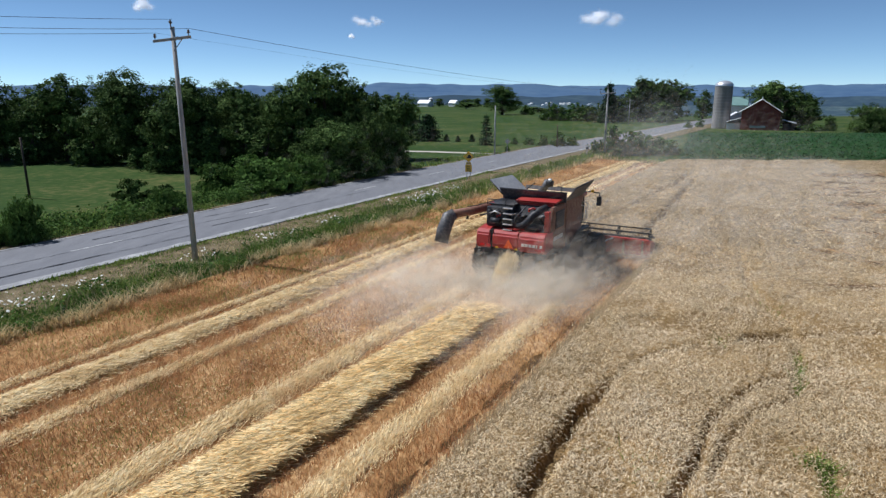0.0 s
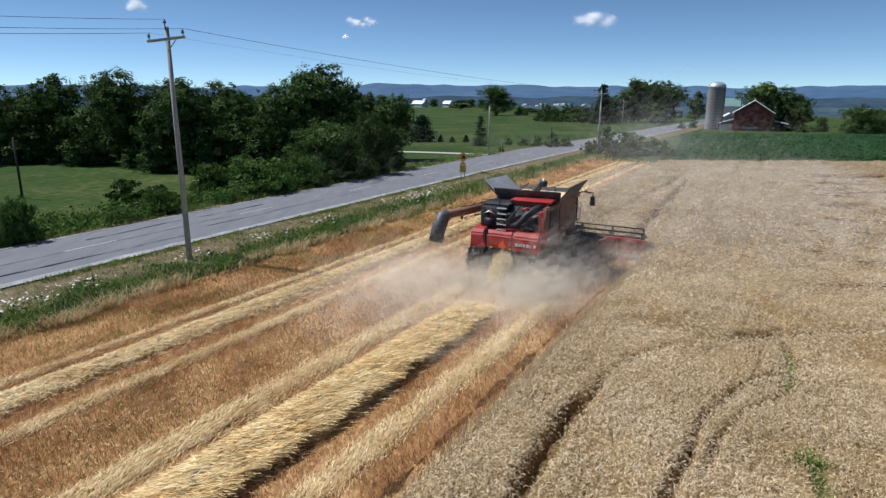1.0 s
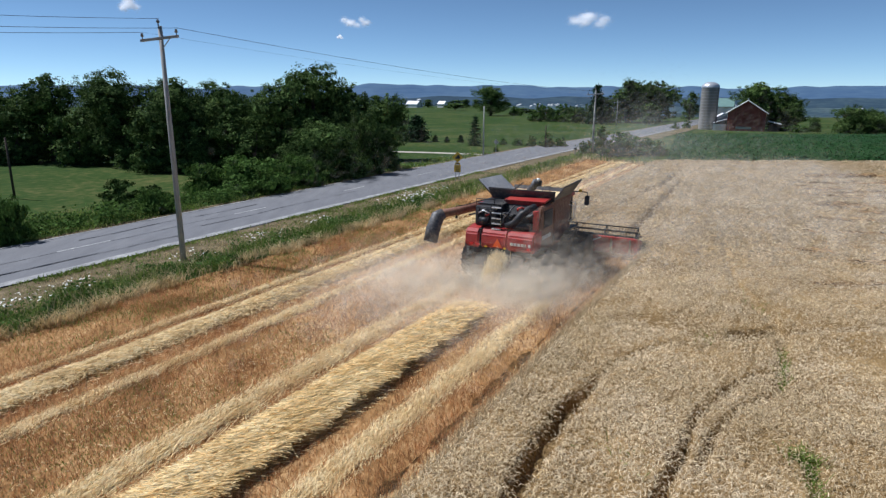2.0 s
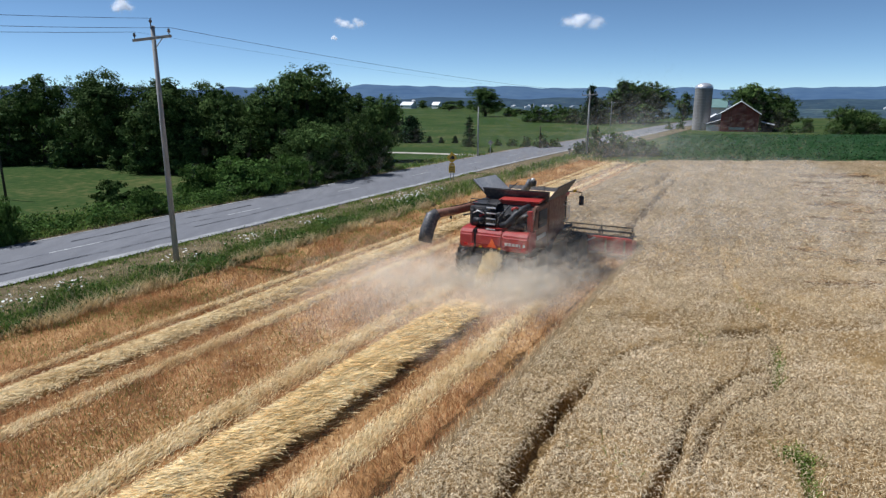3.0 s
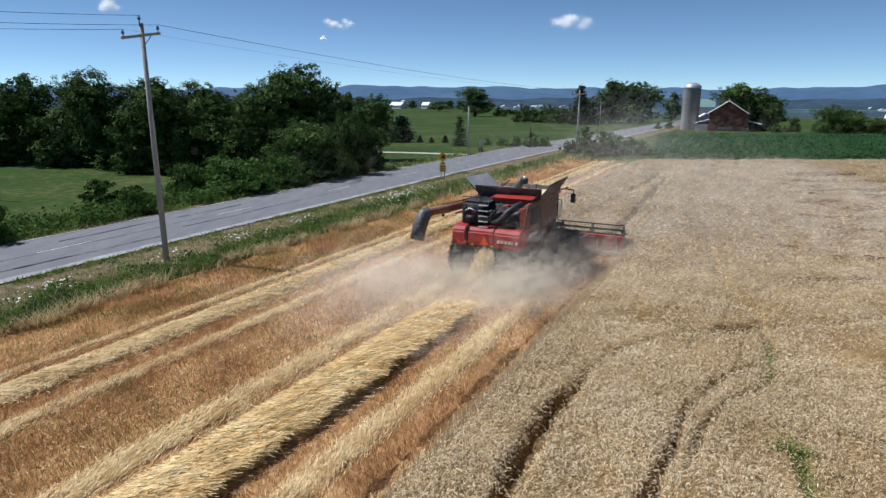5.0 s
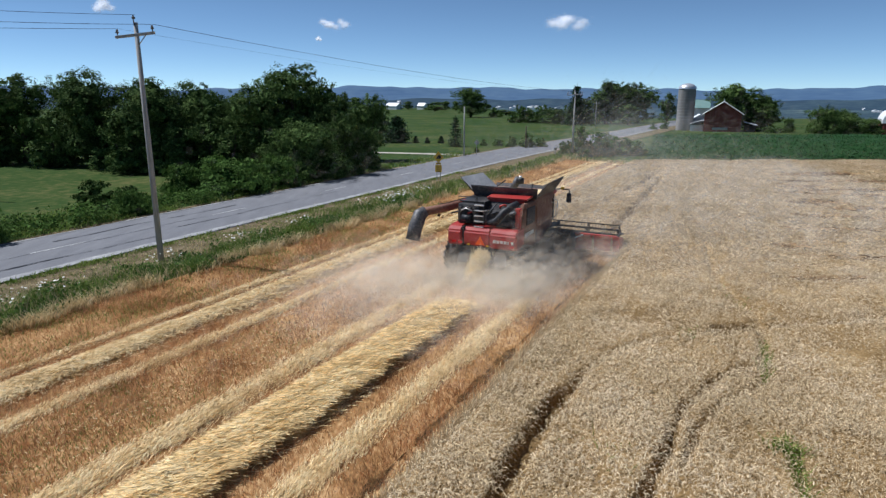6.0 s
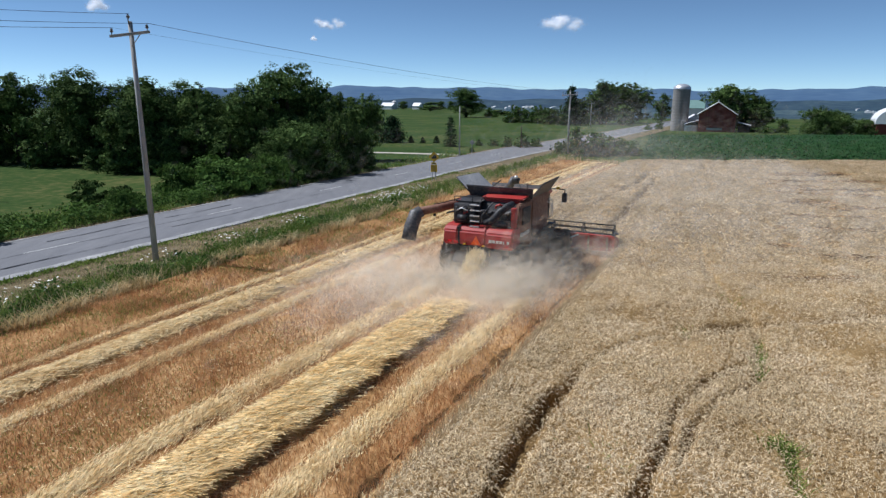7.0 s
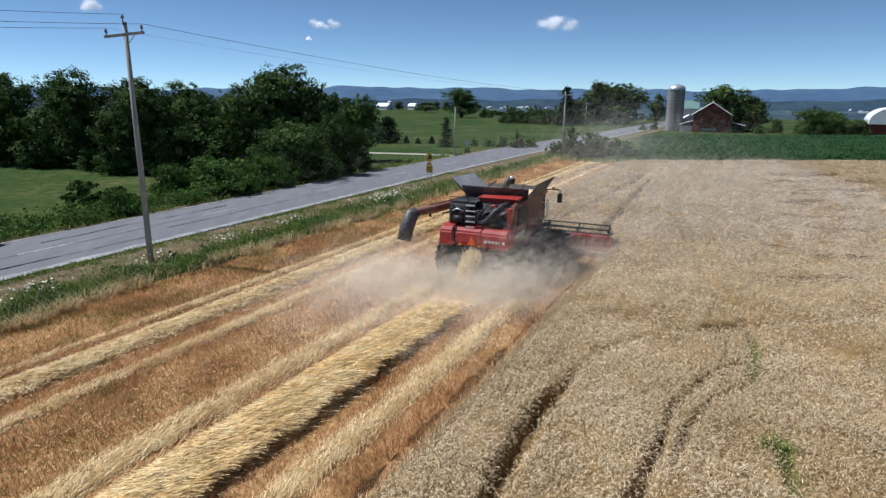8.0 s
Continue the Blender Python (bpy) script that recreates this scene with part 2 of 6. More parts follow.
# valley floor and far wooded ridge all round, with haze painted into their blues
ang = np.linspace(-math.pi, math.pi, 721)
rad = np.array([1250, 1600, 2200, 3000, 3600, 3900, 4200, 4500, 4600, 4800])
A, R = np.meshgrid(ang, rad)
hill = 46 + 7 * np.sin(A * 9 + 1) + 6 * np.sin(A * 23) + 5 * np.sin(A * 47 + 2) + 3 * np.sin(A * 101) + 2 * np.sin(A * 171) + 36 * np.exp(-((A + 0.085) / 0.026) ** 2) + 14 * np.exp(-((A + 0.04) / 0.03) ** 2) + 9 * np.exp(-((A + 0.30) / 0.07) ** 2) + 6 * np.exp(-((A - 0.19) / 0.05) ** 2)
lift = np.interp(R, rad, [-62, -62, -62, -62, -62, -17, 0.15, 0.75, 1.0, 0.6])
Zv = np.where(lift > 0, lift * hill, lift)
Zv[5] += 5 * np.sin(ang * 31) + 4 * np.sin(ang * 67 + 1)
ring = np.stack([R * np.sin(A), R * np.cos(A), Zv], -1)
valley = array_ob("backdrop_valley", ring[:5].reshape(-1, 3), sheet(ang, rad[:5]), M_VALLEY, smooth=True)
tagged(valley, "valley floor far below the farm, painted in hazy blue-green", "valley", kind="structure")
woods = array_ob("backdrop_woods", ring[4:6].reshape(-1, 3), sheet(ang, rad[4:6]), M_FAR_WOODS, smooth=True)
tagged(woods, "wooded hills across the valley, painted in hazy dark blue-green", "hills", kind="structure")
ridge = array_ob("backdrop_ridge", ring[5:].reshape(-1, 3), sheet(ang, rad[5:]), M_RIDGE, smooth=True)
tagged(ridge, "long wooded ridge on the skyline, painted haze blue", "hills", kind="structure")


def road_centre(s):
    return -32.7 + 2.2 * np.clip((np.asarray(s, float) - 55) / 70, 0, 1) ** 1.5


def strip(name, u0, u1, ss, lift, material, crown=0.0, cross=7, wobble=0.0, follow=False, seed=1):
    """A sheet between u0 and u1 along the rows; follow: measured from the middle of the road."""
    t = np.linspace(0, 1, cross)
    S, Tt = np.meshgrid(ss, t, indexing="ij")
    U = u0 + (u1 - u0) * Tt + (road_centre(S) if follow else 0)
    if wobble:
        U = U + wobble * (smooth_noise(S, U * 0, 1.1, seed) + 0.6 * smooth_noise(S, U * 0, 4.3, seed + 1)) * (2 * Tt - 1)
    x, y = us(U, S)
    z = ground_z(x, y) + lift + crown * (1 - (2 * Tt - 1) ** 2)
    return array_ob(name, np.stack([x, y, z], -1).reshape(-1, 3), sheet(t, ss), material, smooth=True)


road_s = np.concatenate([np.arange(-60, 140, 1.0), np.arange(140, 420, 4.0)])
road = strip("road", -3.9, 3.9, road_s, -0.03, M_ASPHALT, crown=0.09, cross=9, wobble=0.10, follow=True)
tagged(road, "grey two-lane country road with worn asphalt", "road", kind="structure")
for side, (a, b) in {"near": (3.8, 7.8), "far": (-4.7, -3.8)}.items():
    verge = strip("pavement_shoulder_" + side, a, b, road_s, -0.055, M_GRAVEL, cross=5, wobble=0.22, follow=True, seed=5)
    tagged(verge, "gravel road shoulder with dry grass", "road shoulder", kind="structure")

# the worn centre dashes, the pale edge lines and dark sealed cracks
for s0 in np.arange(-20, 130, 12.2):
    dash = strip("lane_dash", -0.06, 0.06, np.linspace(s0 + 1.2, s0 + 4.2, 6), 0.068, M_LINE, cross=2, wobble=0.015, follow=True, seed=int(s0) + 90)
    dash.parent = road
pale_edge = surface("dusty_road_edge", [(0.169, 0.169, 0.176), (0.271, 0.269, 0.266), (0.452, 0.447, 0.43)], 1.3, 14.0, 0.9, 0.3)
for off, wide_, seed in ((3.58, 0.32, 11), (-3.66, 0.09, 12)):
    edge = strip("edge_line", off - wide_, off + wide_, np.arange(-60, 200, 0.4), 0.006, pale_edge, cross=4, wobble=0.09, follow=True, seed=seed)
    edge.parent = road
for off, s0, s1, seed in ((0.12, -6, 30, 21), (2.2, -6, 24, 23), (-1.6, 20, 34, 24), (1.1, 26, 44, 25)):
    ss = np.arange(s0, s1, 0.35)
    crack = strip("sealed_crack", off - 0.034, off + 0.034, ss, 0.062, M_CRACK, cross=2, wobble=0.04, follow=True, seed=seed)
    co = np.empty(len(crack.data.vertices) * 3, np.float32)
    crack.data.vertices.foreach_get("co", co)
    co = co.reshape(-1, 3)
    bend = np.repeat(0.22 * smooth_noise(ss, ss * 0, 0.55, seed + 40), 2)
    co[:, 0] += DY * bend
    co[:, 1] -= DX * bend
    crack.data.vertices.foreach_set("co", co.ravel())
    crack.parent = road

# ---- the grain field ----
CUT_FRONT = 31.6      # how far the machine has cut
WHEAT_U0, WHEAT_U1 = -5.25, -13.4


def field_far(x):
    """y of the far edge of the field."""
    return 78.6 - 0.05 * (x - 18) - 7.0 * np.clip((x - 20) / 6, 0, 1)


fu, fs = np.arange(-22.6, 60, 0.7), np.arange(-30, 92, 0.7)
U, S = np.meshgrid(fu, fs)
x, y = us(U, S)
y = np.minimum(y, field_far(x) + 0.5)
z = 0.012 + 0.025 * smooth_noise(x, y, 1.7, 8)
soil = array_ob("field_soil", np.stack([x, y, z], -1).reshape(-1, 3), sheet(fu, fs), M_STUBBLE_SOIL, smooth=True)
tagged(soil, "orange-brown soil of the cut grain field", "field", kind="structure")


def in_wheat(u, s):
    x, y = us(u, s)
    return ((u > WHEAT_U0) | ((u > WHEAT_U1) & (s > CUT_FRONT))) & (y < field_far(x))


def near_line(u, s, pts):
    """Distance from places to a polyline in u, s."""
    best = np.full(np.shape(u), 99.0)
    for (a, b), (c, d) in zip(pts, pts[1:]):
        lx, ly = c - a, d - b
        t = np.clip(((u - a) * lx + (s - b) * ly) / (lx * lx + ly * ly), 0, 1)
        best = np.minimum(best, np.hypot(u - a - t * lx, s - b - t * ly))
    return best


def to_us(x, y):
    return DY * x - DX * y, DX * x + DY * y


# wheel tracks of the sprayer through the standing crop: points in x, y, half width, depth
TRACKS = [
    ([to_us(0.9, 7.8), to_us(1.7, 9.72), to_us(2.02, 10.47), to_us(2.51, 11.4), to_us(3.08, 12.46), to_us(3.82, 13.7), to_us(4.1, 14.1)], 0.19, 0.62),
    ([to_us(4.1, 14.1), to_us(4.85, 15.17)], 0.14, 0.48),
    ([to_us(4.85, 15.17), to_us(5.95, 16.5), to_us(7.26, 17.33), to_us(8.26, 17.63)], 0.09, 0.33),
    ([to_us(8.26, 17.63), to_us(9.46, 17.88), to_us(10.1, 18.1)], 0.09, 0.33),
    ([to_us(10.1, 18.1), to_us(10.97, 18.33), to_us(11.7, 18.4)], 0.28, 0.50),
    ([to_us(11.7, 18.4), to_us(13.6, 18.6), to_us(15.8, 18.8), to_us(22.0, 19.3)], 0.12, 0.38),
    ([to_us(3.6, 8.1), to_us(4.53, 9.62), to_us(5.16, 10.57), to_us(5.72, 11.4), to_us(6.23, 12.36), to_us(6.83, 13.16)], 0.09, 0.58),
    ([to_us(6.83, 13.16), to_us(7.58, 13.73), to_us(8.48, 14.69), to_us(9.52, 15.2)], 0.09, 0.36),
    ([to_us(5.82, 10.75), to_us(6.21, 11.39), to_us(6.71, 12.09)], 0.07, 0.45),
    ([to_us(6.71, 12.09), to_us(7.73, 13.13), to_us(8.59, 13.7), to_us(9.4, 14.2)], 0.07, 0.33),
    ([to_us(7.63, 9.52), to_us(8.23, 10.88)], 0.06, 0.30),
    ([to_us(9.51, 14.32), to_us(10.33, 15.74), to_us(10.86, 16.77), to_us(11.76, 18.40), to_us(12.77, 24.06), to_us(15.14, 30.20)], 0.09, 0.32),
    ([to_us(8.6, 17.1), to_us(9.03, 17.75), to_us(10.60, 24.53)], 0.05, 0.15),
    ([to_us(9.94, 31.14), to_us(11.55, 33.79), to_us(23.07, 56.19)], 0.20, 0.60),
    ([to_us(9.37, 36.34), to_us(12.77, 41.54), to_us(20.81, 54.30)], 0.14, 0.50),
    ([to_us(19.39, 51.46), to_us(23.45, 59.02)], 0.34, 0.5),
]
# streaks where the crop is laid flat and the ears are hidden
STREAKS = [
    ([to_us(33.0, 52.9), to_us(36, 52.0), to_us(41, 51.3)], 0.95),
    ([to_us(28.5, 45.8), to_us(31, 45.3), to_us(35.0, 44.3)], 0.63),
    ([to_us(24.0, 37.0), to_us(26, 36.4), to_us(28.5, 35.6)], 0.37),
    ([to_us(31.0, 50.2), to_us(34, 49.8)], 0.76),
    ([to_us(28.4, 39.4), to_us(31.5, 39.0)], 0.53),
    ([to_us(21.0, 33.0), to_us(25.6, 32.1)], 0.27),
    ([to_us(35.5, 57.5), to_us(41, 57.0)], 1.14),
    ([to_us(26.5, 42.0), to_us(30.0, 41.4)], 0.57),
    ([to_us(31.5, 47.6), to_us(37.0, 46.9)], 0.76),
    ([to_us(18.2, 29.0), to_us(19.4, 28.6)], 0.36),
    ([to_us(19.5, 26.6), to_us(22.6, 26.0)], 0.23),
    ([to_us(15.5, 23.4), to_us(18.5, 23.2)], 0.17),
]
LODGED = [(to_us(18.16, 26.70), 0.9, 0.35), (to_us(28.84, 38.70), 2.5, 0.16), (to_us(25.53, 29.25), 2.2, 0.2), (to_us(31.20, 49.10), 4.0, 0.22), (to_us(20.81, 23.11), 1.2, 0.2), (to_us(34.04, 56.66), 4, 0.2)]


def crop_height(u, s):
    x, y = us(u, s)
    h = 0.74 + 0.05 * smooth_noise(x, y, 0.8, 31) + 0.05 * smooth_noise(x, y, 2.7, 32) + 0.03 * smooth_noise(x, y, 7.0, 33)
    wob = 0.13 * smooth_noise(x, y, 2.2, 34) + 0.06 * smooth_noise(x, y, 6.0, 35)
    for pts, half, depth in TRACKS:
        d = near_line(u, s, pts) + wob * min(1, half / 0.2)
        h = h - depth * np.clip((half + 0.10 - d) / 0.14, 0, 1) * (0.9 + 0.1 * np.sin(s * 3))
    for pts, half in STREAKS:
        d = near_line(u, s, pts) + half * (0.6 * smooth_noise(x, y, 1.7, 44) + 0.5 * smooth_noise(x, y, 4.1, 45))
        h = h - 0.12 * np.clip((half - d) / (0.15 * half + 0.1), 0, 1)
    for (a, b), r, depth in LODGED:
        d = np.hypot((u - a) * 0.8, s - b) / r
        h = h - depth * np.clip(1.2 - d, 0, 1) * (0.75 + 0.6 * smooth_noise(x, y, 2.4, 36))
    edge = np.minimum(np.where(s > CUT_FRONT, u - WHEAT_U1, u - WHEAT_U0), 9) + 0.05 * smooth_noise(s, u * 0, 5.0, 37)
    return np.maximum(h * np.clip(edge / 0.10, 0, 1), 0.02)


def crop_block(name, us_lines, ss_lines):
    U, S = np.meshgrid(us_lines, ss_lines)
    x, y = us(U, S)
    h = crop_height(U, S)
    inside = y < field_far(x)
    h = np.where(inside, h, 0.0)
    y = np.minimum(y, field_far(x))
    faces = sheet(us_lines, ss_lines)
    keep = (h.ravel()[faces] > 0.0).any(1)
    return np.stack([x, y, h * np.where(S < 26, 0.74, 0.86) + 0.015 + np.where(S < 22, 0.05, 0.0) * smooth_noise(x, y, 19.0, 40) * np.clip(h, 0, 0.5)], -1).reshape(-1, 3), faces[keep]


u_lines = np.concatenate([np.arange(WHEAT_U0 - 0.1, 4.0, 0.085), np.arange(4.0, 12, 0.14), np.arange(12, 30, 0.3), np.arange(30, 70, 0.6)])
s_lines = np.concatenate([np.arange(-25, 4, 0.5), np.arange(4, 24, 0.11), np.arange(24, 40, 0.18), np.arange(40, 95, 0.3)])
co, fa = crop_block("wheat", u_lines, s_lines)
u_two = np.arange(WHEAT_U1 - 0.1, WHEAT_U0 - 0.05, 0.12)
s_two = np.concatenate([np.arange(CUT_FRONT, 48, 0.15), np.arange(48, 95, 0.4)])
co2, fa2 = crop_block("wheat", u_two, s_two)
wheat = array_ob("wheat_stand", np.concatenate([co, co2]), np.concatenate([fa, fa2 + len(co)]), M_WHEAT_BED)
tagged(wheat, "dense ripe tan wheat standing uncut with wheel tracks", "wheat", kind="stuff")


def scatter(y0, y1, xr, density, blend=3.5):
    """Random places in x, y with x up to xr(y), so many to the square metre, thinning out at both ends."""
    lo, hi = y0 - blend, y1 + blend
    n = int((hi - lo) * (xr(hi) + 14) * density)
    y, x = rng.uniform(lo, hi, n), rng.uniform(-14, xr(hi), n)
    ramp = np.minimum((y - lo) / (2 * blend), (hi - y) / (2 * blend))
    keep = (x < xr(y)) & (rng.uniform(0, 1, n) < ramp)
    return x[keep], y[keep]


def ears(x, y, full, size):
    """Wheat ears on stalks, nodding over; full: a bent head of two pieces and a stalk."""
    u, s = to_us(x, y)
    h = crop_height(u, s)
    thin = (0.66 if full else 0.66) + (0.46 if full else 0.42) * smooth_noise(x, y, 0.55, 38) + 0.25 * smooth_noise(x, y, 1.9, 39)
    keep = in_wheat(u, s) & (h > 0.34) & (rng.uniform(0, 1, len(x)) < thin)
    for pts, half in STREAKS:
        gap = near_line(u, s, pts) + half * (0.5 * smooth_noise(x, y, 1.7, 44) + 0.5 * smooth_noise(x, y, 4.1, 45))
        keep &= (gap > half) | (rng.uniform(0, 1, len(x)) < 0.07)
    x, y, h = x[keep], y[keep], h[keep]
    n = len(x)
    a = rng.normal(0.4, 1.1, n)
    dx, dy = np.cos(a), np.sin(a)
    tilt = rng.uniform(0.03, 0.14, n)
    foot = np.stack([x, y, h * (0.72 if full else 0.86) - 0.06], 1)
    neck = foot + np.stack([dx * tilt, dy * tilt, rng.uniform(0.08, 0.24, n) + (rng.uniform(0.0, 0.14, n) if full else 0.0)], 1)
    ln = size * rng.uniform(0.75, 1.25, n)
    bend = rng.uniform(0.0, 0.9, n)
    mid = neck + np.stack([dx * ln * 0.5, dy * ln * 0.5, ln * (0.35 - 0.35 * bend)], 1)
    tip = mid + np.stack([dx * ln * 0.5, dy * ln * 0.5, -ln * (0.1 + 0.7 * bend)], 1)
    b = rng.uniform(0, 6.28, n)
    w = np.stack([np.cos(b), np.sin(b), rng.uniform(-0.5, 0.5, n)], 1) * (size * 0.074)[:, None] if np.ndim(size) else np.stack([np.cos(b), np.sin(b), rng.uniform(-0.5, 0.5, n)], 1) * size * 0.074
    if full:
        co = np.stack([foot - w * 0.35, foot + w * 0.35, neck, neck - w * 0.7, neck + w * 0.7, mid + w, mid - w, tip], 1)
        base = np.arange(n)[:, None] * 8
        tri = np.concatenate([base + np.array(t) for t in ([0, 1, 2], [3, 4, 5], [3, 5, 6], [6, 5, 7])])
        return co.reshape(-1, 3), tri
    w = w * 2.0
    co = np.stack([neck - w - [0, 0, 0.05], neck + w, tip], 1)
    return co.reshape(-1, 3), np.arange(n * 3).reshape(-1, 3)


def joined(name, pieces, material, label, category):
    """Many small pieces as one object of kind stuff."""
    cos, fas, off = [], [], 0
    for co, fa in pieces:
        cos.append(co)
        fas.append(fa + off)
        off += len(co)
    ob = array_ob(name, np.concatenate(cos), np.concatenate(fas), material)
    return tagged(ob, label, category, kind="stuff")


wide = lambda y: 0.86 * y + 4
joined("wheat_ears", [
    ears(*scatter(5.5, 16, wide, 980), True, 0.118),
    ears(*scatter(16, 28, wide, 500), True, 0.13),
    ears(*scatter(28, 48, wide, 430), False, 0.115),
    ears(*scatter(48, 79, wide, 300), False, 0.125),
], M_WHEAT, "pale nodding ears of ripe wheat", "wheat")


def stalks(u, s, tall, width, lean):
    """Upright stubble: one thin triangle a stalk."""
    x, y = us(u, s)
    n = len(x)
    a = rng.uniform(0, 6.28, n)
    w = np.stack([np.cos(a), np.sin(a), np.zeros(n)], 1) * (width / 2)
    foot = np.stack([x, y, np.full(n, 0.0)], 1)
    tip = foot + np.stack([rng.normal(0, lean, n), rng.normal(0, lean, n), tall * rng.uniform(0.5, 1.2, n)], 1)
    return np.stack([foot - w, foot + w, tip], 1).reshape(-1, 3), np.arange(n * 3).reshape(-1, 3)


def strands(u, s, z, length, width, along, spread, rise=0.12, simple=False):
    """Loose straws: thin flat ribbons, bent in the middle, lying along the rows within spread."""
    x, y = us(u, s)
    n = len(x)
    a = math.pi / 2 - HEAD + along + rng.normal(0, spread, n)
    ln = length * rng.uniform(0.5, 1.3, n) / 2
    d = np.stack([np.cos(a), np.sin(a), rng.normal(0, rise, n)], 1) * ln[:, None]
    w = np.stack([-np.sin(a), np.cos(a), rng.normal(0, 0.7, n)], 1) * (width / 2)
    mid = np.stack([x, y, z + 0.012], 1)
    arch = np.stack([np.zeros(n), np.zeros(n), rng.uniform(0.0, 0.25, n) * ln], 1)
    if simple:
        co = np.stack([mid - d - w, mid - d + w, mid + d + w, mid + d - w], 1)
        return co.reshape(-1, 3), np.arange(n * 4).reshape(-1, 4)
    co = np.stack([mid - d - w - arch, mid - d + w - arch, mid + w, mid - w, mid + d + w - arch, mid + d - w - arch], 1)
    base = np.arange(n)[:, None] * 6
    quad = np.concatenate([base + np.array([0, 1, 2, 3]), base + np.array([3, 2, 4, 5])])
    return co.reshape(-1, 3), quad


def lodged_stems(density):
    """Brown stems laid flat along the streaks, where the ears are beaten down."""
    out = []
    for pts, half in STREAKS:
        p = np.array(pts)
        n = int(np.hypot(*(p[-1] - p[0])) * half * 2.6 * density)
        k = rng.uniform(0, len(p) - 1, n)
        i0 = np.minimum(k.astype(int), len(p) - 2)
        c = p[i0] + (p[i0 + 1] - p[i0]) * (k - i0)[:, None] + rng.normal(0, half * 0.75, (n, 2))
        x, y = us(c[:, 0], c[:, 1])
        ok = (near_line(c[:, 0], c[:, 1], pts) + half * (0.5 * smooth_noise(x, y, 1.7, 44) + 0.5 * smooth_noise(x, y, 4.1, 45)) < half * 1.05)
        u, s = c[ok, 0], c[ok, 1]
        out.append(strands(u, s, crop_height(u, s) * 0.86 + rng.uniform(0.03, 0.2, len(u)), 0.55, 0.05, 1.4, 0.5, 0.25))
    return out


M_LODGED = surface("weathered_lodged_stems", [(0.151, 0.096, 0.0486), (0.269, 0.168, 0.0836), (0.437, 0.288, 0.152)], 0.5, 8.0, 0.9, island=0.3, specular=0.05)
joined("lodged_wheat", lodged_stems(46), M_LODGED, "weathered brown wheat stems beaten flat in streaks", "wheat")


def rand_us(u0, u1, s0, s1, density):
    n = int(abs(u1 - u0) * (s1 - s0) * density)
    return rng.uniform(u0, u1, n), rng.uniform(s0, s1, n)


def cut_places(s0, s1, density, u0=-22.2, u1=-5.3):
    u, s = rand_us(u0, u1, s0, s1, density)
    x, y = us(u, s)
    patch = 0.55 + 0.6 * smooth_noise(x, y, 0.9, 41) + 0.3 * smooth_noise(u, s * 0.1, 3.0, 42)
    keep = ~in_wheat(u, s) & (np.abs(u + 6.09) > 0.02) & (y < field_far(x)) & (rng.uniform(0, 1, len(u)) < np.clip(patch, 0.25, 1))
    return u[keep], s[keep]


joined("stubble", [
    stalks(*cut_places(2, 16, 700), 0.20, 0.014, 0.06),
    stalks(*cut_places(16, 32, 320), 0.19, 0.022, 0.05),
    stalks(*cut_places(32, 80, 45), 0.17, 0.05, 0.04),
], M_STUBBLE, "short orange-brown grain stubble on bare soil", "stubble")


def mound(v, steep):
    """Height across a bed of straw, from one side (-1) to the other (1); steep: plateau with an abrupt right side."""
    if not steep:
        return np.clip(1 - np.abs(v) ** 3.4, 0, 1)
    return np.where(v < 0, np.clip(1 - np.abs(v) ** 2.2, 0, 1), np.clip((0.90 - v) / 0.10, 0, 1))


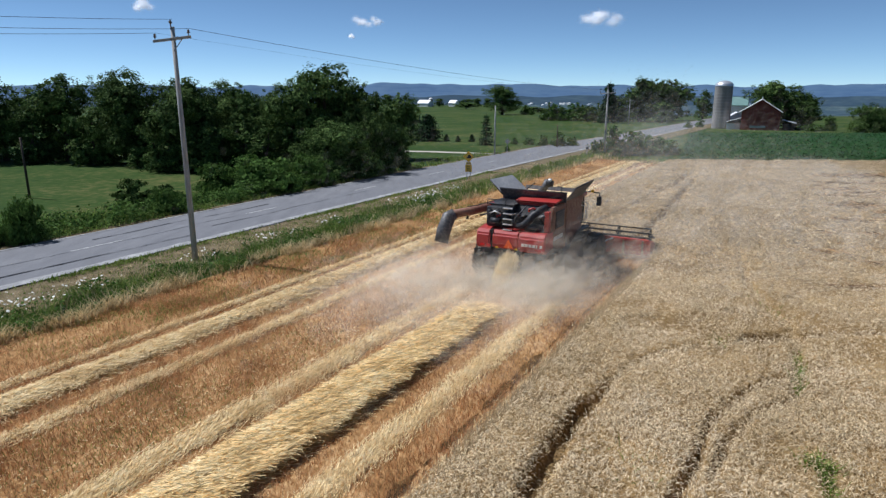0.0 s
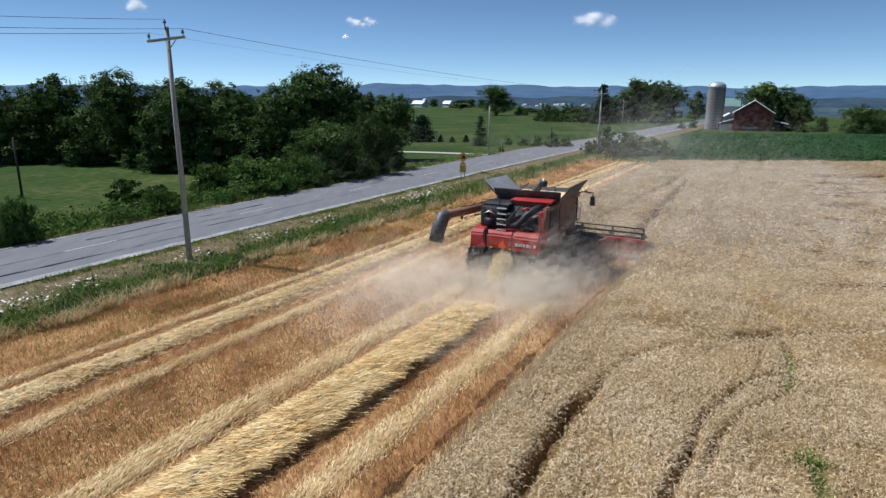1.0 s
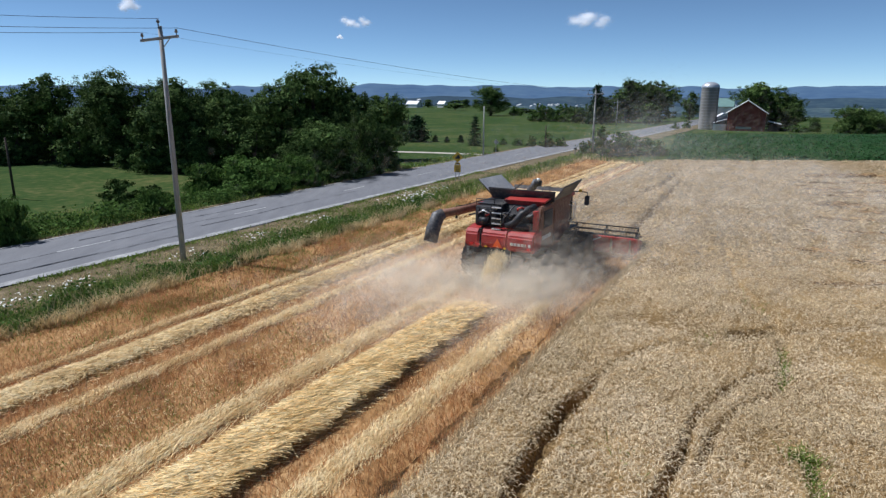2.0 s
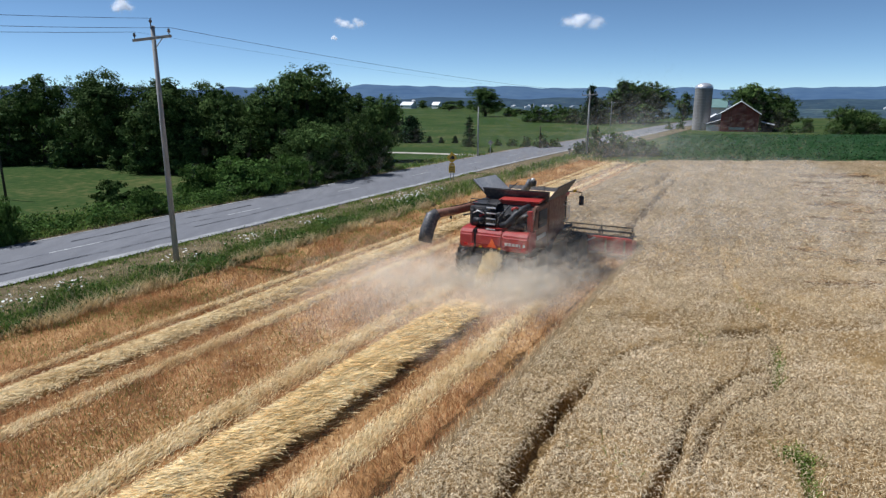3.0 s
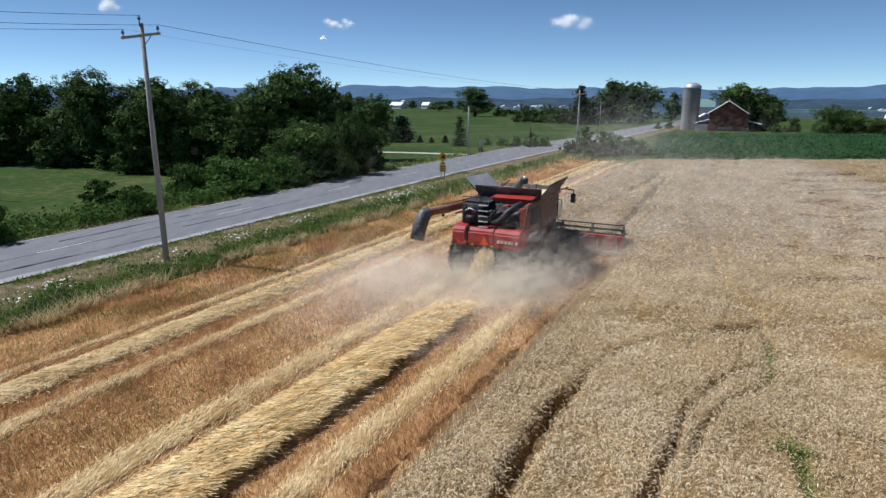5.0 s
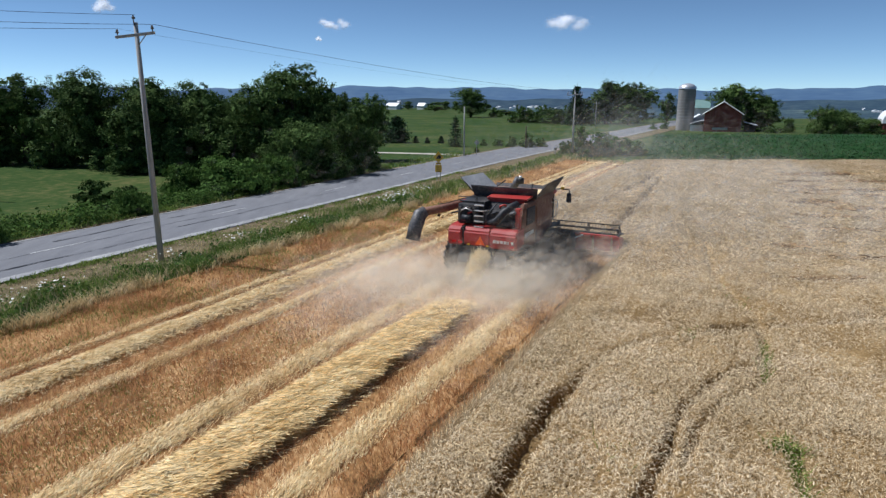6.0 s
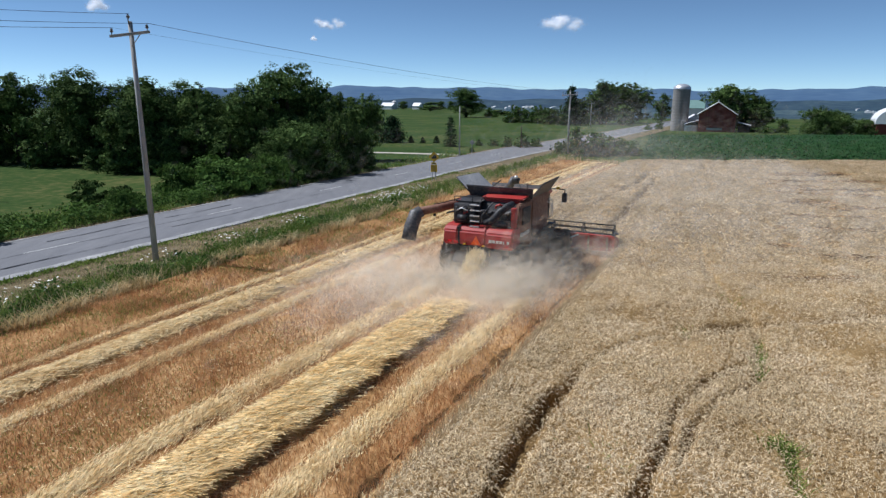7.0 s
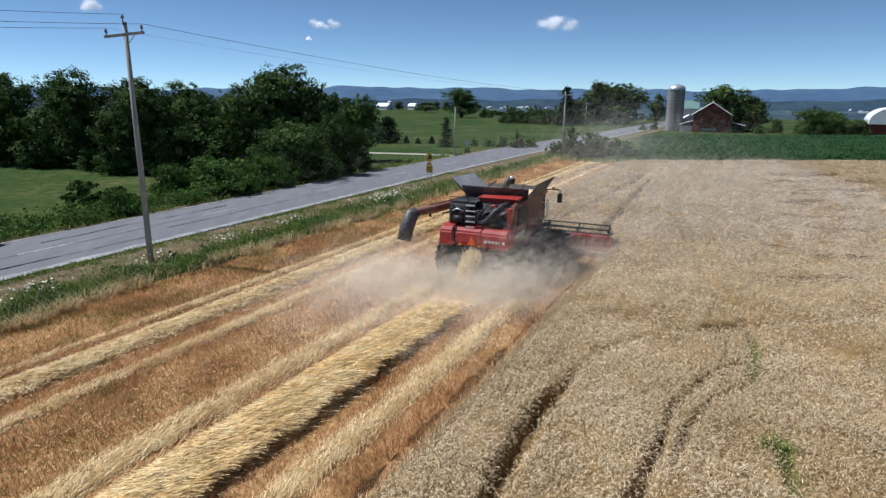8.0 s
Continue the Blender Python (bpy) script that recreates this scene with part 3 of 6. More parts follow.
def swath(name, u0, u1, s0, s1, high, density, material, label, length=0.35, width=0.013, spread=0.7, along=0.0, ragged=0.25, rise=0.12):
    """A bed of cut straw along the rows: a low mound under loose straws."""
    mid, half = (u0 + u1) / 2, abs(u1 - u0) / 2
    steep = high > 0.3
    if high > 0.08:
        su = np.concatenate([np.linspace(-1, 0.76, 13), [0.80, 0.84, 0.88, 0.92, 1.0]])
        ss = np.arange(s0, s1, 0.14)
        A, B = np.meshgrid(su, ss)
        lump = 0.8 + 0.2 * smooth_noise(A * 2, B, 2.6, 51) + 0.12 * smooth_noise(A * 3, B, 7.0, 52)
        end = np.clip((s1 - 0.2 - B) / 2.5, 0, 1) ** 0.5
        bite = 0.07 * smooth_noise(B, B * 0, 2.3, 56) + 0.05 * smooth_noise(B, B * 0, 6.0, 57)
        Hh = high * mound(A + bite * (A > 0.3), steep) * lump * end
        Uu = mid + A * half * (1 + 0.06 * smooth_noise(B, A * 0, 2.0, 53))
        x, y = us(Uu, B)
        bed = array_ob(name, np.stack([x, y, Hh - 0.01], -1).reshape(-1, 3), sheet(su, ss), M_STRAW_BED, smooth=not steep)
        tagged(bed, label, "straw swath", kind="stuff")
    pieces = []
    stretches = [(s0, min(s1, 18), 1.0), (18, min(s1, 32), 0.5), (32, s1, 0.16)]
    for a, b, f in stretches:
        if b <= a:
            continue
        u, s = rand_us(-1, 1, a, b, density * f * half)
        if steep:
            v = np.where(rng.uniform(0, 1, len(u)) < 0.97, rng.uniform(-1.0, 0.92, len(u)), rng.uniform(0.85, 1.15, len(u)))
        else:
            v = rng.normal(0, 0.48, len(u)) if high > 0.08 else np.clip(rng.normal(0, 0.55, len(u)), -1.6, 1.6)
        patch = (0.95 if steep else 0.75) + 0.5 * smooth_noise(s, v * 2, 1.4, 54) + ragged * smooth_noise(s, v, 5.0, 55)
        keep = rng.uniform(0, 1, len(u)) < patch
        v, s = v[keep], s[keep]
        lump = 0.8 + 0.2 * smooth_noise(v * 2, s, 2.6, 51) + 0.12 * smooth_noise(v * 3, s, 7.0, 52)
        end = np.clip((s1 - 0.2 - s) / 2.5, 0, 1) ** 0.5
        bite = 0.07 * smooth_noise(s, s * 0, 2.3, 56) + 0.05 * smooth_noise(s, s * 0, 6.0, 57)
        prof = mound(v + bite * (v > 0.3), steep)
        if steep:
            # straws lie on the top and jut over the shaded side, few hang down it
            ok = (v < 0.3) | (prof > 0.9) | (rng.uniform(0, 1, len(v)) < 0.2)
            v, s, lump, end, prof = v[ok], s[ok], lump[ok], end[ok], prof[ok]
        z = high * prof * lump * end + rng.uniform(0, 0.06, len(v))
        pieces.append(strands(mid + v * half, s, z, length, width / f ** 0.4, along, spread, rise, simple=f < 1 or high < 0.08))
    ob = joined(name + "_straws", pieces, material, label, "straw")
    return ob


SWATH_END = 21.0
swath("fresh_windrow", -10.62, -8.66, 2, SWATH_END, 0.36, 2700, M_STRAW, "fresh golden straw windrow behind the harvester", 0.50, 0.010, 0.42, -0.62)
swath("old_windrow", -17.9, -16.6, 4, 77, 0.24, 1500, M_OLD_STRAW, "pale weathered straw windrow across the stubble", 0.40, 0.011, 0.7, -0.1, 0.5)
for u0, u1, end, lab in ((-18.9, -18.4, 77, "thin"), (-15.75, -15.2, 78, "narrow"), (-11.95, -11.15, 40, "pale"), (-7.75, -7.1, 30, "bright")):
    swath("flattened_straw", u0, u1, 2, end, 0.03, 2000 if u1 < -12 else 2600 if u1 < -9 else 3400, M_OLD_STRAW, lab + " strip of flattened straw between stubble rows", 0.46, 0.0085, 0.32, 0.28, 0.7, rise=0.15)
swath("crop_edge_straw", -5.85, -5.36, 3, CUT_FRONT, 0.03, 900, M_OLD_STRAW, "pale leaning stubble along the cut edge of the wheat", 0.30, 0.010, 0.35, 0.1, 0.6, rise=0.5)
# a wheel rut beside the standing crop, its shade painted as a dark strip, and the pale cut edge of the crop
rut = strip("field_rut", -6.15, -6.08, np.arange(6, 27, 0.12), 0.035, surface("rut_soil_and_shade", [(0.03, 0.017, 0.008), (0.075, 0.042, 0.018), (0.24, 0.135, 0.05)], 1.6, 12.0, 0.95, 1.0, specular=0.05), cross=4, wobble=0.16, seed=14)
tagged(rut, "bare wheel rut in the stubble, its shade painted dark", "wheel rut", kind="structure")
ne = 20000
es = rng.uniform(3, CUT_FRONT, ne)
joined("crop_edge_stalks", [stalks(rng.normal(-5.27, 0.07, ne) + 0.05 * smooth_noise(es, es * 0, 5.0, 37), es, 0.78, 0.016, 0.09)], M_WHEAT, "pale upright stalks along the cut edge of the wheat", "wheat")
ts = rng.uniform(3, 13.6, 700)
joined("track_straw", [strands(rng.normal(-3.28, 0.09, 700), ts, rng.uniform(0.04, 0.22, 700), 0.3, 0.012, 0.0, 0.8)], M_OLD_STRAW, "bent straw lying in the wheel track", "straw")
swath("chaff_litter", -14.9, -12.2, 3, 40, 0.0, 55, M_OLD_STRAW, "scattered chaff and straw litter on the stubble", 0.12, 0.010, 1.6)


# ---- vegetation ----
def leaf_cloud(points, out, size, r, flat=0.5, loose=0.6):
    """Leaf sprays as four-cornered flakes round points; out: outward ways."""
    n = len(points)
    nrm = out * flat + r.normal(0, loose, (n, 3)) + [0, 0, 0.35]
    nrm /= np.linalg.norm(nrm, axis=1)[:, None] + 1e-9
    t = np.cross(nrm, r.normal(0, 1, (n, 3)))
    t /= np.linalg.norm(t, axis=1)[:, None] + 1e-9
    b = np.cross(nrm, t)
    sz = (size * r.uniform(0.55, 1.35, n))[:, None]
    k = r.uniform(0.35, 0.7, (n, 1))
    co = np.stack([points - t * sz * 0.6, points - b * sz * k * 0.6 + nrm * sz * 0.12, points + t * sz * 0.6, points + b * sz * k * 0.6 - nrm * sz * 0.1], 1)
    return co.reshape(-1, 3), np.arange(n * 4).reshape(-1, 4)


def crown_points(lobes, clumps, per, spray, r):
    """Places of leaves in clumps over the skins of several lobes (x, y, z, rx, ry, rz)."""
    lobes = np.array(lobes)
    wts = (lobes[:, 3] * lobes[:, 5]) / (lobes[:, 3] * lobes[:, 5]).sum()
    which = r.choice(len(lobes), clumps, p=wts)
    d = r.normal(0, 1, (clumps, 3))
    d /= np.linalg.norm(d, axis=1)[:, None]
    depth = np.where(r.uniform(0, 1, clumps) < 0.75, r.uniform(0.82, 1.08, clumps), r.uniform(0.3, 0.8, clumps))[:, None]
    c = lobes[which, :3] + d * lobes[which, 3:] * depth
    pts = np.repeat(c, per, 0)
    far = r.normal(0, 1, (clumps * per, 3))
    far *= (r.uniform(0, 1, (clumps * per, 1)) ** 0.5) / np.linalg.norm(far, axis=1)[:, None]
    far *= spray * np.repeat(r.uniform(0.6, 1.4, clumps), per)[:, None]
    far[:, 2] *= 0.65
    return pts + far, np.repeat(d, per, 0)


def broadleaf(name, label, x, y, h, w, seed, material, trunk=0.18, clumps=230, per=42, leaf=0.26, count=9, category="tree", group=""):
    """A tree or shrub: tapered trunk with limbs, and a crown of many leaf clumps."""
    r = np.random.default_rng(seed)
    top = thing(name, x, y, float(ground_z(x, y)) - 0.12, r.uniform(0, 360), label, category, group)
    bm = bmesh.new()
    tr = max(0.05, h * 0.025)
    lobes = []
    for k in range(count):
        a, q = r.uniform(0, 6.28), r.uniform(0.15, 0.62) ** 0.8
        zc = h * r.uniform(trunk + 0.10, 0.80)
        slim = 1 - 0.55 * abs(zc / h - 0.5)
        rad = w * r.uniform(0.22, 0.34)
        lobes.append((math.cos(a) * w * 0.5 * q * slim, math.sin(a) * w * 0.5 * q * slim, zc, rad, rad, h * r.uniform(0.12, 0.19)))
    if trunk == 0:
        for k in range(6):
            a = k * 1.05 + r.uniform(-0.2, 0.2)
            lobes.append((math.cos(a) * w * 0.27, math.sin(a) * w * 0.27, h * r.uniform(0.16, 0.26), w * 0.22, w * 0.22, h * 0.20))
    lobes.append((0, 0, h * 0.52, w * 0.30, w * 0.30, h * 0.36))
    lobes.append((r.normal(0, 0.06) * w, r.normal(0, 0.06) * w, h * 0.84, w * 0.20, w * 0.20, h * 0.155))
    tube(bm, [(0, 0, 0), (0.05 * w * r.normal(), 0.05 * w * r.normal(), h * 0.3), (0, 0, h * 0.62), (0, 0, h * 0.85)], [tr * 1.3, tr, tr * 0.6, tr * 0.15])
    for lx, ly, lz, *_ in lobes[:count]:
        tube(bm, [(0, 0, lz * 0.45), (lx * 0.5, ly * 0.5, lz * 0.72), (lx, ly, lz)], [tr * 0.5, tr * 0.3, tr * 0.1], 5)
    part("trunk", bm, M_BARK, top)
    pts, out = crown_points(lobes, int(clumps * 1.3), per, 0.055 * w + 0.10, r)
    keep = pts[:, 2] > h * trunk * r.uniform(0.2, 1.0, len(pts))
    co, fa = leaf_cloud(pts[keep], out[keep], leaf, r, 1.1, 0.42)
    # denser foliage within, which keeps the light out of the crown
    core = np.array(lobes)
    core[:, 3:] *= 0.62
    pin, oin = crown_points(core, int(clumps * 0.5), 9, 0.05 * w, r)
    low = pin[:, 2] > h * (trunk + 0.02)
    ci, fi = leaf_cloud(pin[low], oin[low], leaf * 2.6, r, 0.9, 0.5)
    array_ob("crown", np.concatenate([co, ci]), np.concatenate([fa, fi + len(co)]), material, top)
    return top


def conifer(name, label, x, y, h, w, seed, leaf=0.22, sparse=1.0, group=""):
    """A spruce or pine: straight trunk, whorls of sagging boughs with needles."""
    r = np.random.default_rng(seed)
    top = thing(name, x, y, float(ground_z(x, y)) - 0.12, r.uniform(0, 360), label, "tree", group)
    bm = bmesh.new()
    tube(bm, [(0, 0, 0), (0, 0, h * 0.5), (0, 0, h)], [h * 0.022, h * 0.014, h * 0.003])
    pts, out = [], []
    levels = int(13 * sparse + 4)
    for k in range(levels):
        z = h * (0.06 + 0.90 * k / levels)
        reach = w * 0.5 * (1 - (z / h)) ** 0.75 * r.uniform(0.8, 1.15) + 0.08
        for j in range(9):
            a = r.uniform(0, 6.28)
            rr = reach * r.uniform(0.7, 1.1)
            end = np.array([math.cos(a) * rr, math.sin(a) * rr, z - rr * 0.22])
            tube(bm, [(0, 0, z), tuple(end * [0.6, 0.6, 1]), tuple(end)], [h * 0.004, h * 0.003, 0.005], 4, False)
            n = int(26 * (0.5 + rr / w * 2))
            f = r.uniform(0.15, 1.0, n)[:, None]
            pts.append(np.array([0, 0, z]) * (1 - f) + end * f + r.normal(0, 0.05 * w, (n, 3)) * [1, 1, 0.6])
            out.append(np.repeat(np.array([[math.cos(a), math.sin(a), 0.3]]), n, 0))
    part("trunk", bm, M_BARK, top)
    co, fa = leaf_cloud(np.concatenate(pts), np.concatenate(out), leaf, r)
    array_ob("crown", co, fa, M_NEEDLE, top)
    return top


def again(ob, x, y, size_xy, size_z, turn, label=""):
    """A copy of a tree at another place, larger or smaller."""
    c = copy_thing(ob, pose(x, y, float(ground_z(x, y)) - 0.12, 0, 0, turn))
    c.scale = (size_xy, size_xy, size_z)
    return tagged(c, label) if label else c


WOOD = "trees along the meadow's far side"
oak = broadleaf("tree", "tall dark green broadleaf tree beside the meadow", -12.9, 71.5, 11.6, 10.5, 1, M_LEAF_A, 0.03, 340, 52, 0.225, 11, group=WOOD)
elm = broadleaf("tree", "broad dark green tree on the meadow edge", -36.9, 76.5, 11.0, 10.5, 2, M_LEAF_A, 0.04, 340, 52, 0.225, 10, group=WOOD)
ash = broadleaf("tree", "rounded dark broadleaf tree behind the meadow", -47.0, 79.5, 10.9, 9.5, 3, M_LEAF_A, 0.05, 310, 52, 0.225, 9, group=WOOD)
maple = broadleaf("tree", "spreading dark green tree with low branches", -27.0, 69.5, 9.8, 9.5, 4, M_LEAF_A, 0.03, 310, 52, 0.225, 9, group=WOOD)
again(elm, -54.5, 79.0, 0.95, 0.97, 80)
again(oak, -62.0, 84.0, 0.95, 0.92, 200)
again(maple, -23.0, 72.5, 0.80, 0.95, 130)
again(ash, -20.8, 78.0, 0.66, 0.82, 250)
again(elm, -16.2, 69.5, 0.78, 0.86, 300)
again(maple, -8.6, 71.0, 0.72, 0.95, 20)
again(ash, -31.5, 80.0, 0.85, 0.95, 160)
again(oak, -42.0, 84.0, 0.85, 0.93, 100)
again(maple, -71.0, 82.0, 1.0, 1.08, 40)
again(ash, -5.2, 80.0, 0.6, 0.78, 310)
again(elm, -28.0, 86.0, 0.8, 0.9, 15)
again(oak, -12.0, 84.0, 0.7, 0.8, 65)
low_tree = broadleaf("tree", "low bushy tree filling the edge of the wood", -24.5, 67.5, 5.6, 6.2, 5, M_LEAF_A, 0.0, 170, 40, 0.20, 8, group=WOOD)
for i, (x, y) in enumerate(((-58, 78), (-49, 76.5), (-41, 75), (-33, 72.5), (-29.5, 68.2), (-21, 68.5), (-18, 66.5), (-11, 67.5), (-66, 80))):
    again(low_tree, x, y, 1.0, 0.9 + 0.13 * (i % 3), 77 * i, "low bushy tree filling the edge of the wood")

SHRUB = "shrubs beside the road"
big_bush = broadleaf("shrub", "large rounded dark shrub beside the road", -10.2, 62.2, 5.9, 9.0, 11, M_LEAF_A, 0.0, 330, 52, 0.155, 10, "shrub", SHRUB)
vine_bush = broadleaf("shrub", "sprawling bright green vine-covered shrub", -15.2, 53.6, 3.0, 7.6, 12, M_LEAF_B, 0.0, 210, 34, 0.20, 9, "shrub", SHRUB)
small_bush = broadleaf("shrub", "small dark round bush on the meadow", -22.9, 46.4, 2.2, 2.7, 13, M_LEAF_A, 0.0, 90, 36, 0.14, 6, "shrub", SHRUB)
again(big_bush, -6.8, 65.4, 0.55, 1.12, 60)
again(big_bush, -4.9, 69.8, 0.45, 0.85, 140)
again(big_bush, -11.5, 62.0, 0.6, 0.8, 250)
again(big_bush, -13.8, 63.5, 0.6, 0.62, 200)
again(vine_bush, -11.8, 57.0, 0.6, 0.95, 90)
again(vine_bush, -18.9, 53.5, 0.55, 0.85, 200)
again(vine_bush, -19.4, 43.6, 0.36, 0.62, 120)
again(vine_bush, -23.6, 34.4, 0.34, 0.88, 30)
again(vine_bush, -25.8, 33.6, 0.40, 0.80, 330)
again(small_bush, -20.6, 46.6, 0.75, 0.78, 100)
again(small_bush, -20.9, 44.0, 0.9, 0.75, 200)
again(vine_bush, -51.0, 83.5, 0.75, 1.1, 20)

# the open pasture and its trees
mid_oak = broadleaf("tree", "tall broadleaf tree beside the distant farm lane", 64.5, 211, 14.6, 11.0, 31, M_LEAF_A, 0.04, 190, 30, 0.40, 11, group="trees by the farm lane")
mid_elm = broadleaf("tree", "large green shade tree behind the red barn", 81.8, 160, 12.3, 12.0, 32, M_LEAF_A, 0.02, 190, 30, 0.38, 11, group="trees round the barn")
mid_bush = broadleaf("shrub", "leafy green bush at the corner of the field", 23.2, 85.2, 4.0, 4.6, 33, M_LEAF_B, 0.0, 100, 28, 0.21, 9, "shrub", "bushes at the field corner")
spruce = conifer("spruce_tree", "dense dark spruce tree on the pasture", -2.4, 112.5, 4.7, 6.4, 21, 0.30)
pine = conifer("pine_tree", "slender open pine tree on the pasture", 7.2, 102.0, 5.1, 3.0, 22, 0.17, 0.6)
for i, (x, y, k) in enumerate(((0.9, 112, 0.27), (2.9, 110.5, 0.23), (5.3, 110.5, 0.28))):
    again(spruce, x, y, k * 0.9, k, 70 * i, "small young spruce on the mown pasture")
for i in range(6):
    again(pine, -18.5 + i * 2.3, 195 + i * 0.6, 0.55, 0.55, 40 * i, "small dark evergreen in a planted row")
again(oak, 28.8, 312, 1.85, 1.24, 75, "large rounded shade tree at the pasture crest")
again(mid_bush, 40.5, 314, 1.3, 1.2, 10)
again(mid_bush, 42.6, 309, 0.8, 0.75, 50)
for i in range(14):
    again(mid_bush, 36 + i * 1.9, 226 - i * 1.0, 1.0 + 0.2 * (i % 3), 1.0 + 0.2 * (i * 7 % 4), 47 * i, "dark hedge bush beyond the pasture")
for i, (x, y, a, b) in enumerate(((18.2, 98.5, 0.36, 0.42), (16.0, 100, 0.25, 0.33), (14.2, 103, 0.28, 0.22), (12.0, 104, 0.2, 0.2), (20.5, 99, 0.3, 0.28), (9.5, 90.5, 0.12, 0.16))):
    again(mid_bush, x, y, a * 1.7, b * 1.4, 61 * i, "low green bush beside the far roadside")

CORNER = "bushes at the field corner"
for i, (x, y, a, b) in enumerate(((25.8, 85.6, 0.95, 0.80), (28.6, 85.8, 1.05, 0.66), (31.0, 99.5, 0.9, 0.6), (21.0, 84.6, 0.55, 0.55), (31.4, 86.2, 0.65, 0.5))):
    tagged(again(mid_bush, x, y, a, b, 83 * i, "leafy green bush at the corner of the field"), group=CORNER)

FARM_TREES = "trees by the farm lane"
tall_pine = conifer("pine_tree", "tall dark pine beside the distant lane", 52.0, 201, 12.8, 9.0, 24, 0.5, 0.9, FARM_TREES)
for x, y, a, b, src in ((74.0, 222, 1.35, 1.42, maple), (81, 226, 1.45, 1.32, ash), (66.5, 215, 1.15, 1.22, oak), (58, 214, 0.85, 0.72, mid_elm), (47.5, 210, 0.7, 0.45, mid_elm), (97, 240, 0.7, 0.75, mid_oak), (69, 219, 0.9, 0.9, mid_elm)):
    tagged(again(src, x, y, a, b, 37 * x % 360, "tall broadleaf tree beside the distant farm lane"), group=FARM_TREES)
BARN_TREES = "trees round the barn"
for x, y, a, b, src in ((82.5, 163, 1.2, 0.96, oak), (89.5, 165, 1.05, 0.98, elm), (94.5, 167, 0.8, 0.80, ash), (92, 180, 0.95, 0.75, mid_elm), (101.0, 196, 0.9, 0.72, mid_oak), (68.5, 200, 0.7, 0.55, mid_elm), (89.5, 158, 0.75, 0.62, elm)):
    tagged(again(src, x, y, a, b, 53 * x % 360, "large green shade tree behind the red barn"), group=BARN_TREES)
for x, y, a, b, src in ((90.5, 149.5, 0.36, 0.62, big_bush), (84.9, 147, 0.8, 0.45, mid_bush), (95.0, 143.5, 0.95, 1.10, big_bush), (101.5, 143.5, 0.8, 0.78, big_bush), (106.0, 142.0, 0.8, 0.62, big_bush), (108, 156, 0.9, 0.95, big_bush), (67.5, 168, 0.6, 0.6, mid_bush), (63, 164, 0.5, 0.45, mid_bush), (103, 152, 0.8, 0.8, big_bush), (88.0, 149.0, 0.55, 0.35, mid_bush)):
    tagged(again(src, x, y, a, b, 71 * x % 360, "green bush beyond the soybean field"), group=BARN_TREES)
for x, y, a, b in ((-71, 824, 2.2, 1.35), (25, 630, 1.5, 0.75), (40, 584, 1.1, 0.8), (-3, 684, 1.5, 0.8), (-85, 830, 2.2, 0.9), (33, 620, 1.2, 0.8), (-60, 800, 1.6, 0.5)):
    again(mid_elm, x, y, a * 0.9, b * 0.9, 29 * x % 360, "dark tree beside the white farm on the rise")
# woods on the slope towards the valley
wr = np.random.default_rng(77)
far_tree = broadleaf("tree", "distant dark tree on the slope towards the valley", 120, 690, 10.0, 10.0, 78, M_LEAF_A, 0.05, 60, 20, 0.7, 8)
for i in range(24):
    a = wr.uniform(-0.02, 0.62)
    d = wr.uniform(500, 1100)
    again(far_tree, d * math.sin(a), d * math.cos(a), wr.uniform(1.6, 3.2), wr.uniform(0.45, 0.8), wr.uniform(0, 360), "distant dark tree on the slope towards the valley")


def blades(u, s, tall, width, lean, base=None):
    """Grass and weed blades: bent strips of two pieces."""
    x, y = us(u, s)
    n = len(x)
    a = rng.uniform(0, 6.28, n)
    w = np.stack([np.cos(a), np.sin(a), np.zeros(n)], 1) * (width / 2)
    z0 = ground_z(x, y) - 0.06 if base is None else base
    foot = np.stack([x, y, np.broadcast_to(z0, (n,))], 1)
    b = rng.uniform(0, 6.28, n)
    h = tall * rng.uniform(0.45, 1.2, n)
    off = np.stack([np.cos(b), np.sin(b), np.zeros(n)], 1) * (lean * h)[:, None]
    mid = foot + off * 0.35 + np.stack([0 * h, 0 * h, h * 0.6], 1)
    tip = foot + off + np.stack([0 * h, 0 * h, h], 1)
    co = np.stack([foot - w * 0.6, foot + w * 0.6, mid + w, mid - w, tip], 1).reshape(-1, 3)
    i = np.arange(n)[:, None] * 5
    return co, np.concatenate([i + np.array([0, 1, 2]), i + np.array([0, 2, 3]), i + np.array([3, 2, 4])])


def verge_places(u0, u1, s0, s1, density, seed, edge=0.3):
    u, s = rand_us(u0, u1, s0, s1, density)
    k = 0.42 + 0.75 * smooth_noise(u, s, 1.1, seed) + 0.4 * smooth_noise(u, s, 3.1, seed + 1)
    keep = rng.uniform(0, 1, len(u)) < np.clip(k, 0.06, 1)
    return u[keep] + edge * smooth_noise(s[keep], s[keep] * 0, 1.6, seed + 2), s[keep]


